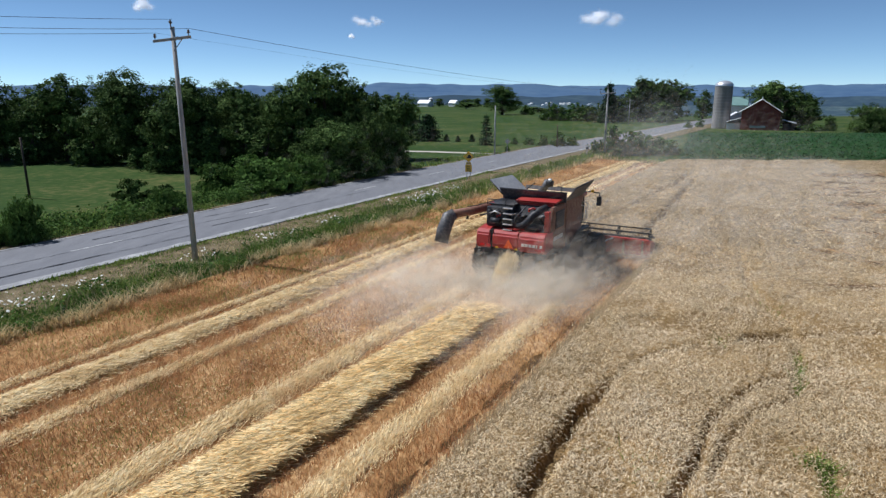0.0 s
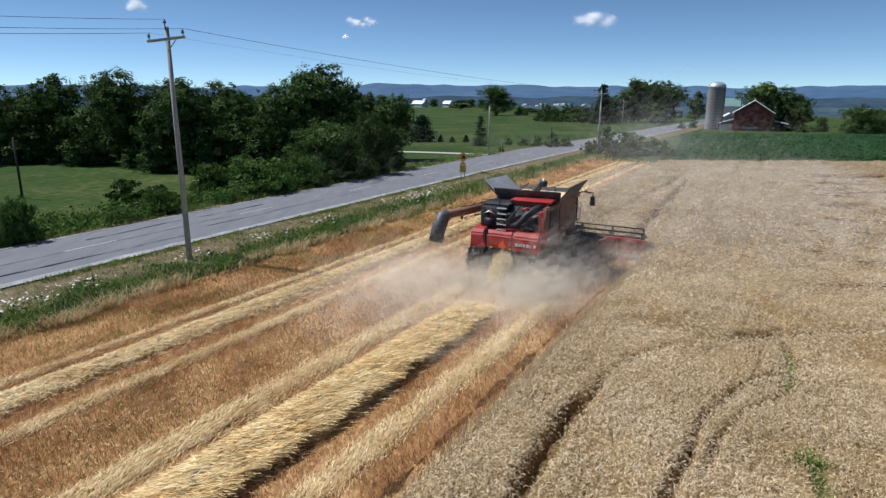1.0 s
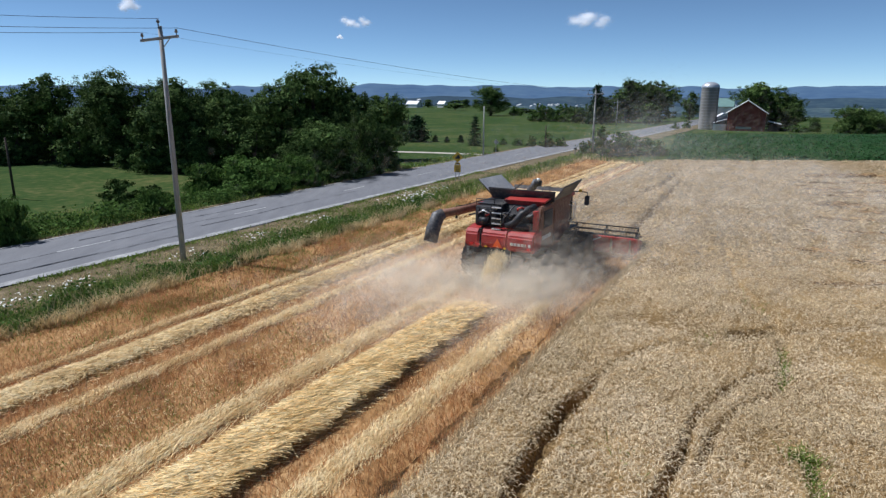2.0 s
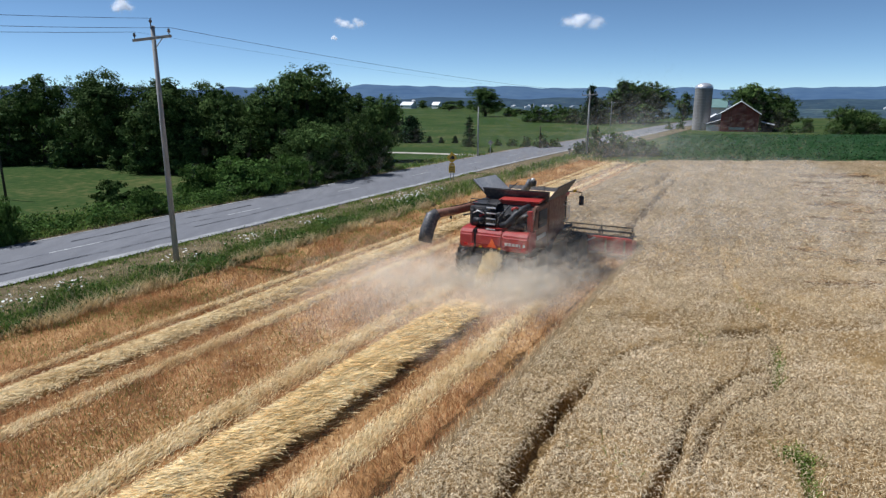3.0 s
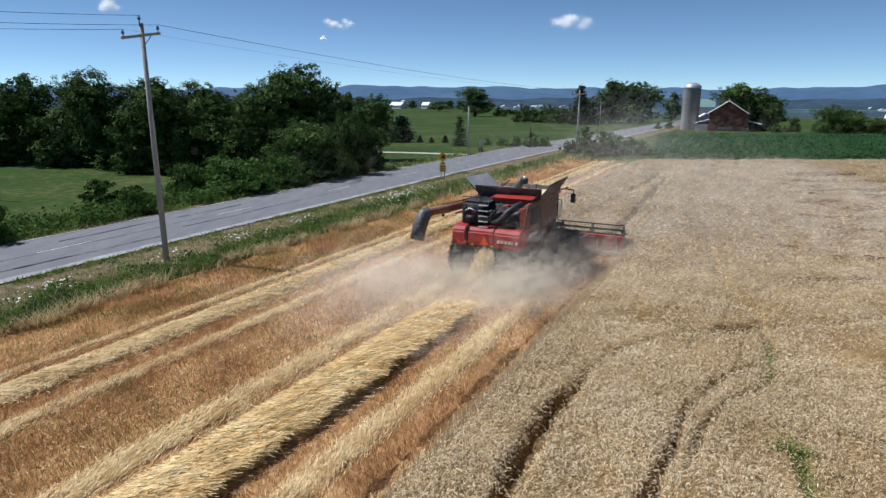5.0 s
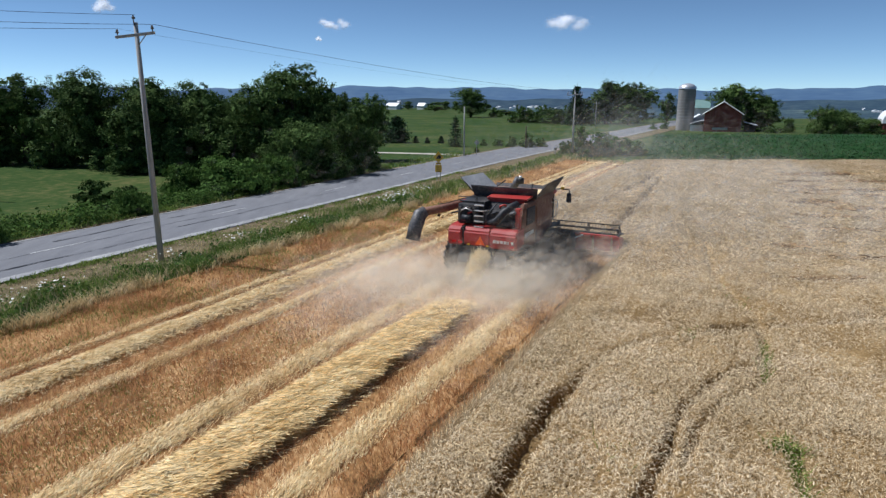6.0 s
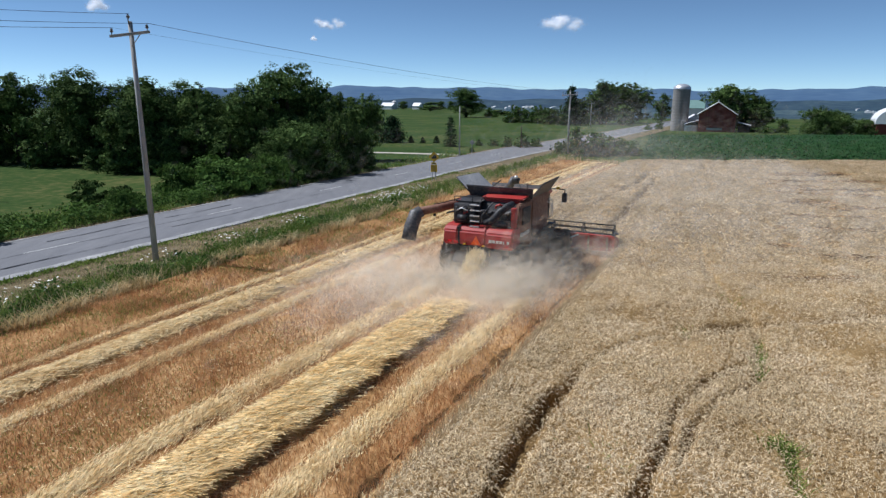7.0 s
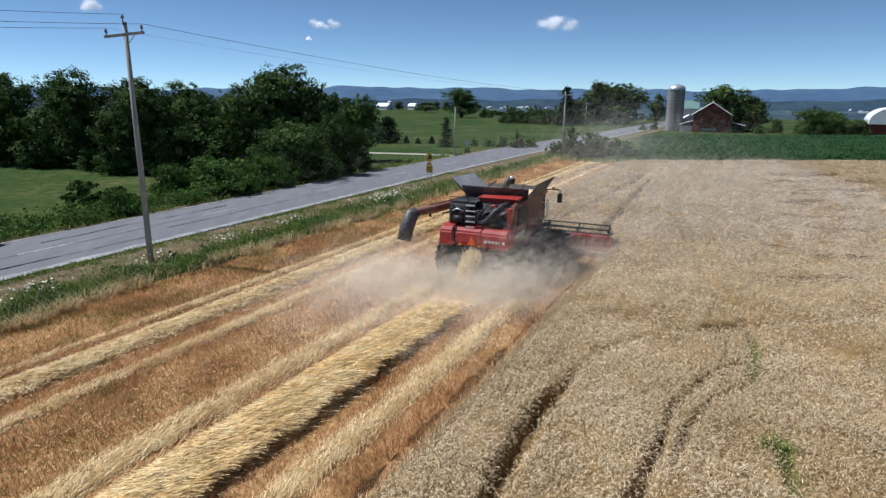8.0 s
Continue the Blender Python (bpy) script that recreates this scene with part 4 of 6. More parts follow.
joined("verge_weeds", [
    blades(*verge_places(-24.9, -22.7, 3, 30, 210, 61), 0.62, 0.026, 0.5),
    blades(*verge_places(-25.6, -22.2, 30, 60, 110, 62), 0.55, 0.055, 0.45),
    blades(*verge_places(-25.4, -22.6, 60, 96, 60, 63), 0.5, 0.09, 0.45),
    blades(*verge_places(-28.0, -24.6, 3, 60, 110, 64), 0.13, 0.034, 0.9),
    blades(*verge_places(-28.75, -28.15, 3, 60, 260, 60, 0.1), 0.20, 0.034, 0.8),
], M_WEED, "tangled green weeds on the road verge", "weeds")
joined("verge_dry_grass", [
    blades(*verge_places(-22.9, -22.1, 3, 40, 400, 65, 0.28), 0.60, 0.026, 0.75),
    blades(*verge_places(-25.4, -22.0, 3, 60, 45, 66), 0.62, 0.02, 0.4),
    blades(*verge_places(-23.2, -22.0, 40, 90, 60, 67), 0.5, 0.06, 0.4),
    blades(*verge_places(-28.0, -25.0, 3, 70, 90, 68), 0.11, 0.026, 0.8),
], M_DRY_GRASS, "dry tan grass along the edge of the field", "grass")
joined("far_verge_weeds", [
    blades(*verge_places(-41.0, -36.9, 8, 60, 70, 69), 0.34, 0.045, 0.7),
    blades(*verge_places(-44.5, -40.0, 14, 34, 30, 70), 0.4, 0.05, 0.6),
    blades(*verge_places(-39.5, -36.2, 60, 80, 30, 71), 0.3, 0.09, 0.5),
], M_WEED, "rank green weeds beyond the road", "weeds")
# low leafy growth in the verges
vu, vs = verge_places(-25.0, -22.4, 3, 45, 300, 72)
vx, vy = us(vu, vs)
fu2, fs2 = verge_places(-40.8, -37.1, 8, 58, 150, 73)
fx, fy = us(fu2, fs2)
lx, ly = np.concatenate([vx, fx]), np.concatenate([vy, fy])
hump = np.concatenate([np.clip(0.50 + 0.40 * smooth_noise(vx, vy, 1.2, 76), 0.1, 1.0), np.clip(0.75 + 0.5 * smooth_noise(fx, fy, 0.7, 74), 0.15, 1.4)])
lp = np.stack([lx, ly, rng.uniform(0.05, 1, len(lx)) * hump], 1)
joined("verge_leaves", [leaf_cloud(lp, np.tile([[0, 0, 1.0]], (len(lp), 1)), np.concatenate([0.11 + 0 * vx, 0.20 + 0 * fx]), rng)], M_LEAF_B, "low leafy growth along both verges", "weeds")

# white umbel flowers on the verge
fl_u, fl_s = rng.normal(-24.9, 0.6, 1900), rng.uniform(6, 46, 1900)
thick = 0.35 + 0.9 * smooth_noise(fl_s, fl_u * 0, 0.7, 75) > rng.uniform(0, 1, 1900)
fx, fy = us(fl_u[thick], fl_s[thick])
hd = np.stack([fx, fy, rng.uniform(0.35, 0.7, len(fx))], 1)
disc = np.array([[math.cos(k * math.pi / 3) * 0.046, math.sin(k * math.pi / 3) * 0.046, 0.008 * (k % 2)] for k in range(6)])
tilt = rng.normal(0, 0.3, (len(hd), 1, 2))
shape = np.repeat(disc[None], len(hd), 0) * rng.uniform(0.6, 1.3, (len(hd), 1, 1))
shape[:, :, 2] += (shape[:, :, :2] * tilt).sum(2)
co = (hd[:, None] + shape).reshape(-1, 3)
hexes = np.arange(len(co)).reshape(-1, 6)
joined("umbel_flowers", [(co, hexes)], M_FLOWER, "scattered white umbel flowers on the verge", "flowers")

# weeds in the crop and green spots on the stubble
gt, gq = rng.uniform(0, 1, 90), rng.uniform(0, 1, 130)
gx1 = np.concatenate([rng.normal(8.2, 0.17, 150), 8.25 - 0.65 * gq + rng.normal(0, 0.08, 130), 9.5 + 1.4 * gt + rng.normal(0, 0.08, 90), rng.normal(12.2, 0.2, 20), rng.normal(9.0, 0.15, 20), rng.normal(4.4, 0.25, 26)])
gy1 = np.concatenate([rng.normal(11.1, 0.16, 150), 10.9 - 1.45 * gq + rng.normal(0, 0.1, 130), 14.3 + 2.5 * gt + rng.normal(0, 0.1, 90), rng.normal(21.0, 1.2, 20), rng.normal(17.7, 0.2, 20), rng.normal(11.2, 0.4, 26)])
gu, gs = to_us(gx1, gy1)
su2, ss2 = to_us(np.concatenate([rng.normal(-8.1, 0.25, 160), rng.normal(-7.6, 1.3, 3200)]), np.concatenate([rng.normal(15.9, 0.25, 160), rng.normal(13.4, 2.2, 3200)]))
joined("crop_weeds", [leaf_cloud(np.stack([gx1, gy1, rng.uniform(0.42, 0.80, len(gx1))], 1), np.tile([[0, 0, 1.0]], (len(gx1), 1)), 0.055, rng)], M_WEED, "leafy green weeds growing in the wheat", "weeds")
joined("field_weeds", [blades(gu, gs, 0.34, 0.02, 0.8, 0.45), blades(su2, ss2, 0.10, 0.014, 0.7, 0.0), blades(*verge_places(-22.2, -18.9, 3, 42, 170, 58), 0.17, 0.016, 0.7, 0.0), blades(*verge_places(-15.0, -12.2, 3, 16, 60, 59), 0.15, 0.014, 0.7, 0.0)], M_WEED, "green weeds growing in the grain", "weeds")

# ---- soybean field beyond the grain ----
def soy_left(y):
    return 30.5 + (y - 80) * 0.40


sx, sy = np.arange(24, 150, 1.0), np.concatenate([np.arange(74.2, 100, 0.38), np.arange(100, 132, 0.8)])
X, Y = np.meshgrid(sx, sy)
X = np.maximum(X, soy_left(Y))
Z = ground_z(X, Y) + 0.35 + 0.16 * np.sin(Y * 2 * math.pi / 0.76) + 0.12 * smooth_noise(X, Y, 0.8, 81)
Z[0] = 0
soy = array_ob("soybean_rows", np.stack([X, Y, Z], -1).reshape(-1, 3), sheet(sx, sy), M_SOY)
tagged(soy, "deep green soybean field in close rows", "crop", kind="stuff")
n = 26000
py = 74.5 + 56 * rng.uniform(0, 1, n) ** 1.6
px = rng.uniform(24, 135, n)
ok = px > soy_left(py)
px, py = px[ok], np.round(py[ok] / 0.76) * 0.76 + rng.normal(0, 0.1, ok.sum())
sp = np.stack([px, py, ground_z(px, py) + rng.uniform(0.4, 0.62, len(px))], 1)
joined("soybean_leaves", [leaf_cloud(sp, np.tile([[0, -0.3, 1.0]], (len(sp), 1)), 0.20, rng)], M_SOY, "broad green soybean leaves", "crop")
n = 5200
bx = rng.uniform(20, 100, n)
by = field_far(bx) + rng.uniform(0.4, 3.0, n)
bu, bs = to_us(bx, by)
joined("headland_grass", [blades(bu, bs, 0.6, 0.09, 0.4)], M_WEED, "grassy strip between grain and soybeans", "grass")
bx = rng.uniform(20, 100, 2600)
bu, bs = to_us(bx, field_far(bx) + rng.uniform(0.0, 0.9, 2600))
joined("headland_dry_grass", [blades(bu, bs, 0.55, 0.08, 0.4)], M_DRY_GRASS, "dry grass along the field's end", "grass")



# ---- farm buildings, poles and signs ----
M_BARN_RED = surface("weathered_red_boards", [(0.13, 0.028, 0.022), (0.20, 0.042, 0.032), (0.26, 0.07, 0.055)], 1.0, 12.0, 0.85, 0.4, each=0.16, stretch=(1, 1, 0.1))
M_WHITE = surface("white_painted_boards", [(0.66, 0.66, 0.64), (0.80, 0.80, 0.78)], 1.0, 14.0, 0.7, 0.2, each=0.06)
M_TIN = surface("pale_sheet_metal", [(0.66, 0.67, 0.68), (0.80, 0.80, 0.80)], 0.8, 9.0, 0.5, 0.2, 0.0, each=0.06)
M_ROOF_DARK = surface("dark_shingles", [(0.06, 0.055, 0.055), (0.11, 0.10, 0.10)], 1.0, 16.0, 0.9, 0.4)
M_ROOF_GREEN = surface("green_roofing", [(0.12, 0.22, 0.20), (0.19, 0.31, 0.28)], 1.0, 12.0, 0.6, 0.2)
M_CONCRETE = surface("silo_concrete", [(0.17, 0.165, 0.155), (0.24, 0.23, 0.215), (0.32, 0.305, 0.29)], 0.6, 9.0, 0.9, 0.4, each=0.12, stretch=(1, 1, 0.2))
M_DOME = surface("silver_dome", [(0.55, 0.56, 0.58), (0.75, 0.76, 0.78)], 1.0, 9.0, 0.35, 0.05, 0.6)
# near-black paints the lean-to's shaded inside onto its solid walls
M_DARK = surface("shaded_opening", [(0.012, 0.012, 0.013), (0.03, 0.028, 0.026)], 2.0, 12.0, 0.8)
M_POLE = surface("silvered_pole_wood", [(0.24, 0.235, 0.22), (0.35, 0.345, 0.33), (0.46, 0.45, 0.435)], 1.2, 24.0, 0.9, 0.5, stretch=(1, 1, 0.08))
M_WIRE = surface("cable_black", [(0.02, 0.02, 0.022), (0.04, 0.04, 0.045)], 3.0, 20.0, 0.6)
M_PORCELAIN = surface("insulator_grey", [(0.10, 0.09, 0.09), (0.2, 0.19, 0.18)], 3.0, 20.0, 0.3)
M_YELLOW = surface("sign_yellow", [(0.62, 0.36, 0.02), (0.72, 0.45, 0.03)], 3.0, 20.0, 0.5)
M_BLACK = surface("sign_black", [(0.012, 0.012, 0.012), (0.02, 0.02, 0.02)], 3.0, 20.0, 0.5)
M_STEEL = surface("galvanised_steel", [(0.30, 0.31, 0.32), (0.45, 0.46, 0.47)], 3.0, 30.0, 0.5, 0.1, 0.6)
M_GLASS_DARK = surface("window_glass", [(0.02, 0.025, 0.03), (0.04, 0.05, 0.06)], 1.0, 4.0, 0.08, specular=0.6)


def gable_roof(top, w, d, eave, peak, over, material, thick=0.12):
    """Two roof slopes over a house w wide (x) and d deep (y)."""
    for side in (-1, 1):
        bm = bmesh.new()
        x_out, x_in = side * (w / 2 + over), 0
        drop = (peak - eave) / (w / 2) * over
        pts = [(x_out, eave - drop), (x_in, peak), (x_in, peak + thick), (x_out, eave - drop + thick)]
        lo = [bm.verts.new((x, -d / 2 - over, z)) for x, z in pts]
        hi = [bm.verts.new((x, d / 2 + over, z)) for x, z in pts]
        for k in range(4):
            bm.faces.new((lo[k], lo[(k + 1) % 4], hi[(k + 1) % 4], hi[k]))
        bm.faces.new(lo[::-1])
        bm.faces.new(hi)
        bmesh.ops.recalc_face_normals(bm, faces=bm.faces)
        part("roof", bm, material, top)


def gable_walls(top, w, d, eave, peak, material, thick=0.16):
    """Front and back gables and two long walls."""
    for sy in (-1, 1):
        bm = bmesh.new()
        shape = [(-w / 2, -0.3), (w / 2, -0.3), (w / 2, eave), (0, peak), (-w / 2, eave)]
        a = [bm.verts.new((x, sy * d / 2, z)) for x, z in shape]
        b = [bm.verts.new((x, sy * (d / 2 - thick), z)) for x, z in shape]
        bm.faces.new(a)
        bm.faces.new(b[::-1])
        for k in range(5):
            bm.faces.new((a[k], a[(k + 1) % 5], b[(k + 1) % 5], b[k]))
        bmesh.ops.recalc_face_normals(bm, faces=bm.faces)
        part("gable_wall", bm, material, top)
    for sx in (-1, 1):
        bm = bmesh.new()
        box(bm, sx * (w / 2 - thick / 2) - thick / 2, sx * (w / 2 - thick / 2) + thick / 2, -d / 2 + thick, d / 2 - thick, -0.3, eave)
        part("side_wall", bm, material, top)


def opening(top, name, x, y, z0, z1, w, material, frame_mat, depth=0.05):
    """A framed pane or door on a front wall (facing -y)."""
    bm = bmesh.new()
    box(bm, x - w / 2, x + w / 2, y - depth, y + 0.02, z0, z1)
    ob = part(name, bm, material, top)
    bm = bmesh.new()
    f = 0.09
    box(bm, x - w / 2 - f, x - w / 2, y - depth - 0.03, y + 0.02, z0 - f, z1 + f)
    box(bm, x + w / 2, x + w / 2 + f, y - depth - 0.03, y + 0.02, z0 - f, z1 + f)
    box(bm, x - w / 2, x + w / 2, y - depth - 0.03, y + 0.02, z1, z1 + f)
    box(bm, x - w / 2, x + w / 2, y - depth - 0.03, y + 0.02, z0 - f, z0)
    part("frame", bm, frame_mat, ob)


# red barn
BX, BY = 78.3, 157.8
barn = thing("barn", BX, BY, float(ground_z(BX, BY)) - 0.1, -27, "weathered red timber barn with a pale-trimmed gable roof", "barn")
bw, bd, be, bp = 8.3, 10.0, 4.5, 7.2
gable_walls(barn, bw, bd, be, bp, M_BARN_RED)
gable_roof(barn, bw, bd, be, bp, 0.45, M_ROOF_DARK)
for side in (-1, 1):
    bm = bmesh.new()
    tube(bm, [(side * (bw / 2 + 0.5), -bd / 2 - 0.5, be - 0.32), (0, -bd / 2 - 0.5, bp + 0.04)], 0.12, 4)
    part("trim_board", bm, M_WHITE, barn)
bm = bmesh.new()
box(bm, -0.12, 0.12, -bd / 2 - 0.52, -bd / 2 - 0.4, bp + 0.05, bp + 0.6)
part("finial", bm, M_WHITE, barn)
board = bmesh.new()
box(board, -0.14, 0.14, -0.02, 0.02, 0, 1)
board_me = bpy.data.meshes.new("board")
board.to_mesh(board_me)
board.free()
board_me.materials.append(M_BARN_RED)
for k in range(28):
    bx = -bw / 2 + 0.12 + k * 0.3
    top_z = be + (bp - be) * (1 - abs(bx) / (bw / 2)) - 0.12
    b = new("board", board_me)
    b.parent = barn
    b.matrix_basis = Matrix.Translation((bx, -bd / 2 - 0.03 - 0.01 * (k % 2), 0.1)) @ Matrix.Diagonal((1, 1, top_z - 0.1, 1))
bm = bmesh.new()
box(bm, -2.2, 1.3, -bd / 2 - 0.16, -bd / 2 - 0.04, 0.5, 1.05, 0.02)
part("plank", bm, M_POLE, barn, "pale board across the barn's foot")
for name, x0, x1, y0, y1, h0, h1, roof_m, wall_m, lab in (
        ("shed", 5.0, 7.6, -3.6, 3.5, 1.5, 2.2, M_TIN, M_DARK, "low open lean-to shed with a pale metal roof"),
        ("shed", -7.4, -4.4, -3.0, 2.5, 1.5, 2.6, M_TIN, M_WHITE, "low white shed with a bright metal roof")):
    shed = thing(name, BX, BY, float(ground_z(BX, BY)) - 0.1, -27, lab, "shed")
    bm = bmesh.new()
    box(bm, x0, x1, y0, y1, -0.3, h0)
    part("wall", bm, wall_m, shed)
    bm = bmesh.new()
    inner, outer = (h1, h0) if x0 > 0 else (h0, h1)
    v = [bm.verts.new(p) for p in ((x0 - 0.2, y0 - 0.3, inner + 0.1), (x1 + 0.2, y0 - 0.3, outer + 0.1), (x1 + 0.2, y1 + 0.3, outer + 0.1), (x0 - 0.2, y1 + 0.3, inner + 0.1))]
    ext = bmesh.ops.extrude_face_region(bm, geom=[bm.faces.new(v)])
    bmesh.ops.translate(bm, verts=[e for e in ext["geom"] if isinstance(e, bmesh.types.BMVert)], vec=(0, 0, 0.1))
    part("roof", bm, roof_m, shed)
shed = thing("milk_house", 76.0, 166.0, float(ground_z(76.0, 166.0)) - 0.1, -20, "small white farm building with a bright metal roof", "outbuilding")
gable_walls(shed, 4.2, 6.0, 2.6, 3.9, M_WHITE)
gable_roof(shed, 4.2, 6.0, 2.6, 3.9, 0.3, M_TIN)
opening(shed, "door", 0.8, -3.0, 0, 2.0, 0.9, M_GLASS_DARK, M_WHITE)

# silo of concrete staves with hoops
silo = thing("silo", 70.9, 163.2, float(ground_z(70.9, 163.2)) - 0.1, 0, "grey concrete stave silo with a silver dome", "silo")
Rs, Hs = 2.1, 10.4
UP = Matrix.Rotation(-math.pi / 2, 4, "Y")
bm = bmesh.new()
lathe(bm, [(-0.3, Rs), (Hs, Rs)], 40, UP)
part("wall", bm, M_CONCRETE, silo, smooth=False)
bm = bmesh.new()
lathe(bm, [(Hs - 0.05, Rs + 0.12)] + [(Hs + 1.35 * math.sin(a), (Rs + 0.1) * math.cos(a)) for a in [k * math.pi / 20 for k in range(10)]], 32, UP)
part("dome", bm, M_DOME, silo, "shiny silver dome", True)
for k in range(14):
    bm = bmesh.new()
    lathe(bm, [(0.5 + k * 0.74, Rs + 0.002), (0.5 + k * 0.74, Rs + 0.03), (0.54 + k * 0.74, Rs + 0.03), (0.54 + k * 0.74, Rs + 0.002)], 32, UP)
    part("hoop", bm, M_STEEL, silo)
stave = bmesh.new()
box(stave, Rs - 0.01, Rs + 0.012, -0.16, 0.16, -0.2, Hs - 0.1)
stave_me = bpy.data.meshes.new("stave")
stave.to_mesh(stave_me)
stave.free()
stave_me.materials.append(M_CONCRETE)
for k in range(40):
    ob = new("stave", stave_me)
    ob.parent = silo
    ob.matrix_basis = Matrix.Rotation(2 * math.pi * k / 40, 4, "Z")
bm = bmesh.new()
tube(bm, [(-0.5, Rs + 0.35, 0), (-0.5, Rs + 0.35, Hs - 0.4)], 0.32, 8)
part("chute", bm, M_CONCRETE, silo)


def farmhouse(name, x, y, turn, w, d, eave, peak, wall_m, roof_m, label, panes, category="house"):
    top = thing(name, x, y, float(ground_z(x, y)) - 0.1, turn, label, category)
    gable_walls(top, w, d, eave, peak, wall_m)
    gable_roof(top, w, d, eave, peak, 0.4, roof_m)
    for px_, z0 in panes:
        opening(top, "window", px_, -d / 2, z0, z0 + 1.3, 0.8, M_GLASS_DARK, M_WHITE)
    return top


farmhouse("house", 105.8, 232.0, 62, 5.0, 6.5, 5.4, 7.9, M_WHITE, M_ROOF_GREEN, "white two-storey farmhouse with a green roof", ((-1.6, 0.9), (1.6, 0.9), (-1.6, 3.4), (1.6, 3.4)))
farmhouse("white_barn", -18.5, 684, 52, 9, 15, 3.6, 6.8, M_WHITE, M_TIN, "white barn with a bright metal roof on the rise", ((-2, 1), (2, 1)), "barn")
farmhouse("white_barn", 11.5, 682, 50, 6, 9, 3.8, 6.6, M_WHITE, M_TIN, "small white outbuilding beside the far barn", ((-1.2, 1), (1.2, 1)), "barn")
# a small dome behind the white barn
far_silo = thing("silo", -13.0, 693, float(ground_z(-13.0, 693)), 0, "short pale silo behind the white barn", "silo")
bm = bmesh.new()
lathe(bm, [(0, 2.2), (7.4, 2.2)], 20, UP)
part("wall", bm, M_CONCRETE, far_silo)
bm = bmesh.new()
lathe(bm, [(7.3 + 1.6 * math.sin(a), 2.3 * math.cos(a)) for a in [k * math.pi / 16 for k in range(8)]], 20, UP)
part("dome", bm, M_WHITE, far_silo)

# red barn with a rounded white roof
RX, RY = 113.0, 142.0
round_barn = thing("round_roof_barn", RX, RY, float(ground_z(RX, RY)) - 0.1, -32, "red barn with a rounded white metal roof", "barn")
bm = bmesh.new()
box(bm, -4.2, 4.2, -6, 6, -0.3, 2.6)
part("wall", bm, M_BARN_RED, round_barn)
bm = bmesh.new()
arc = [(-4.6 * math.cos(a), 2.5 + 3.6 * math.sin(a) ** 0.9) for a in [k * math.pi / 18 for k in range(19)]]
lo = [bm.verts.new((x, -6.4, z)) for x, z in arc]
hi = [bm.verts.new((x, 6.4, z)) for x, z in arc]
for k in range(18):
    bm.faces.new((lo[k], lo[k + 1], hi[k + 1], hi[k]))
bm.faces.new(lo[::-1])
bm.faces.new(hi)
bm.faces.new((lo[0], hi[0], hi[-1], lo[-1]))
bmesh.ops.recalc_face_normals(bm, faces=bm.faces)
part("roof", bm, M_TIN, round_barn)
bm = bmesh.new()
tube(bm, [(-0.8, 0, 5.9), (-0.8, 0, 7.2)], 0.25, 8)
part("vent", bm, M_STEEL, round_barn)

# pale roofs far down in the valley
vr = np.random.default_rng(5)
for k in range(34):
    a = vr.choice([vr.normal(0.17, 0.035), vr.normal(0.66, 0.06), vr.uniform(0.05, 0.75)])
    d = vr.uniform(3450, 3650) if k % 3 else vr.uniform(3000, 3450)
    x, y = d * math.sin(a), d * math.cos(a)
    far_house = thing("far_building", x, y, -62 + (2 if d > 3300 else 0), vr.uniform(0, 180), "tiny pale building far down in the valley", "building", "buildings in the valley")
    w, dd, e = vr.uniform(9, 34), vr.uniform(8, 14), vr.uniform(4, 8)
    gable_walls(far_house, w, dd, e, e + 3, M_WHITE)
    gable_roof(far_house, w, dd, e, e + 3, 0.4, M_TIN)

# driveway across the pasture
dt = np.linspace(0, 1, 40)
path_x, path_y = -14 + 28 * dt, 92.5 - 10.5 * dt + 2.2 * np.sin(dt * 3)
off = np.array([-0.9, 0, 0.9])
X = path_x[:, None] + off[None] * 0.35
Y = path_y[:, None] + off[None] * 0.95
drive = array_ob("driveway", np.stack([X, Y, ground_z(X, Y) - 0.055], -1).reshape(-1, 3), sheet(off, dt), surface("pale_gravel", [(0.34, 0.31, 0.25), (0.48, 0.44, 0.37)], 0.8, 9.0, 0.95, 0.5))
tagged(drive, "pale gravel driveway across the pasture", "driveway", kind="structure")


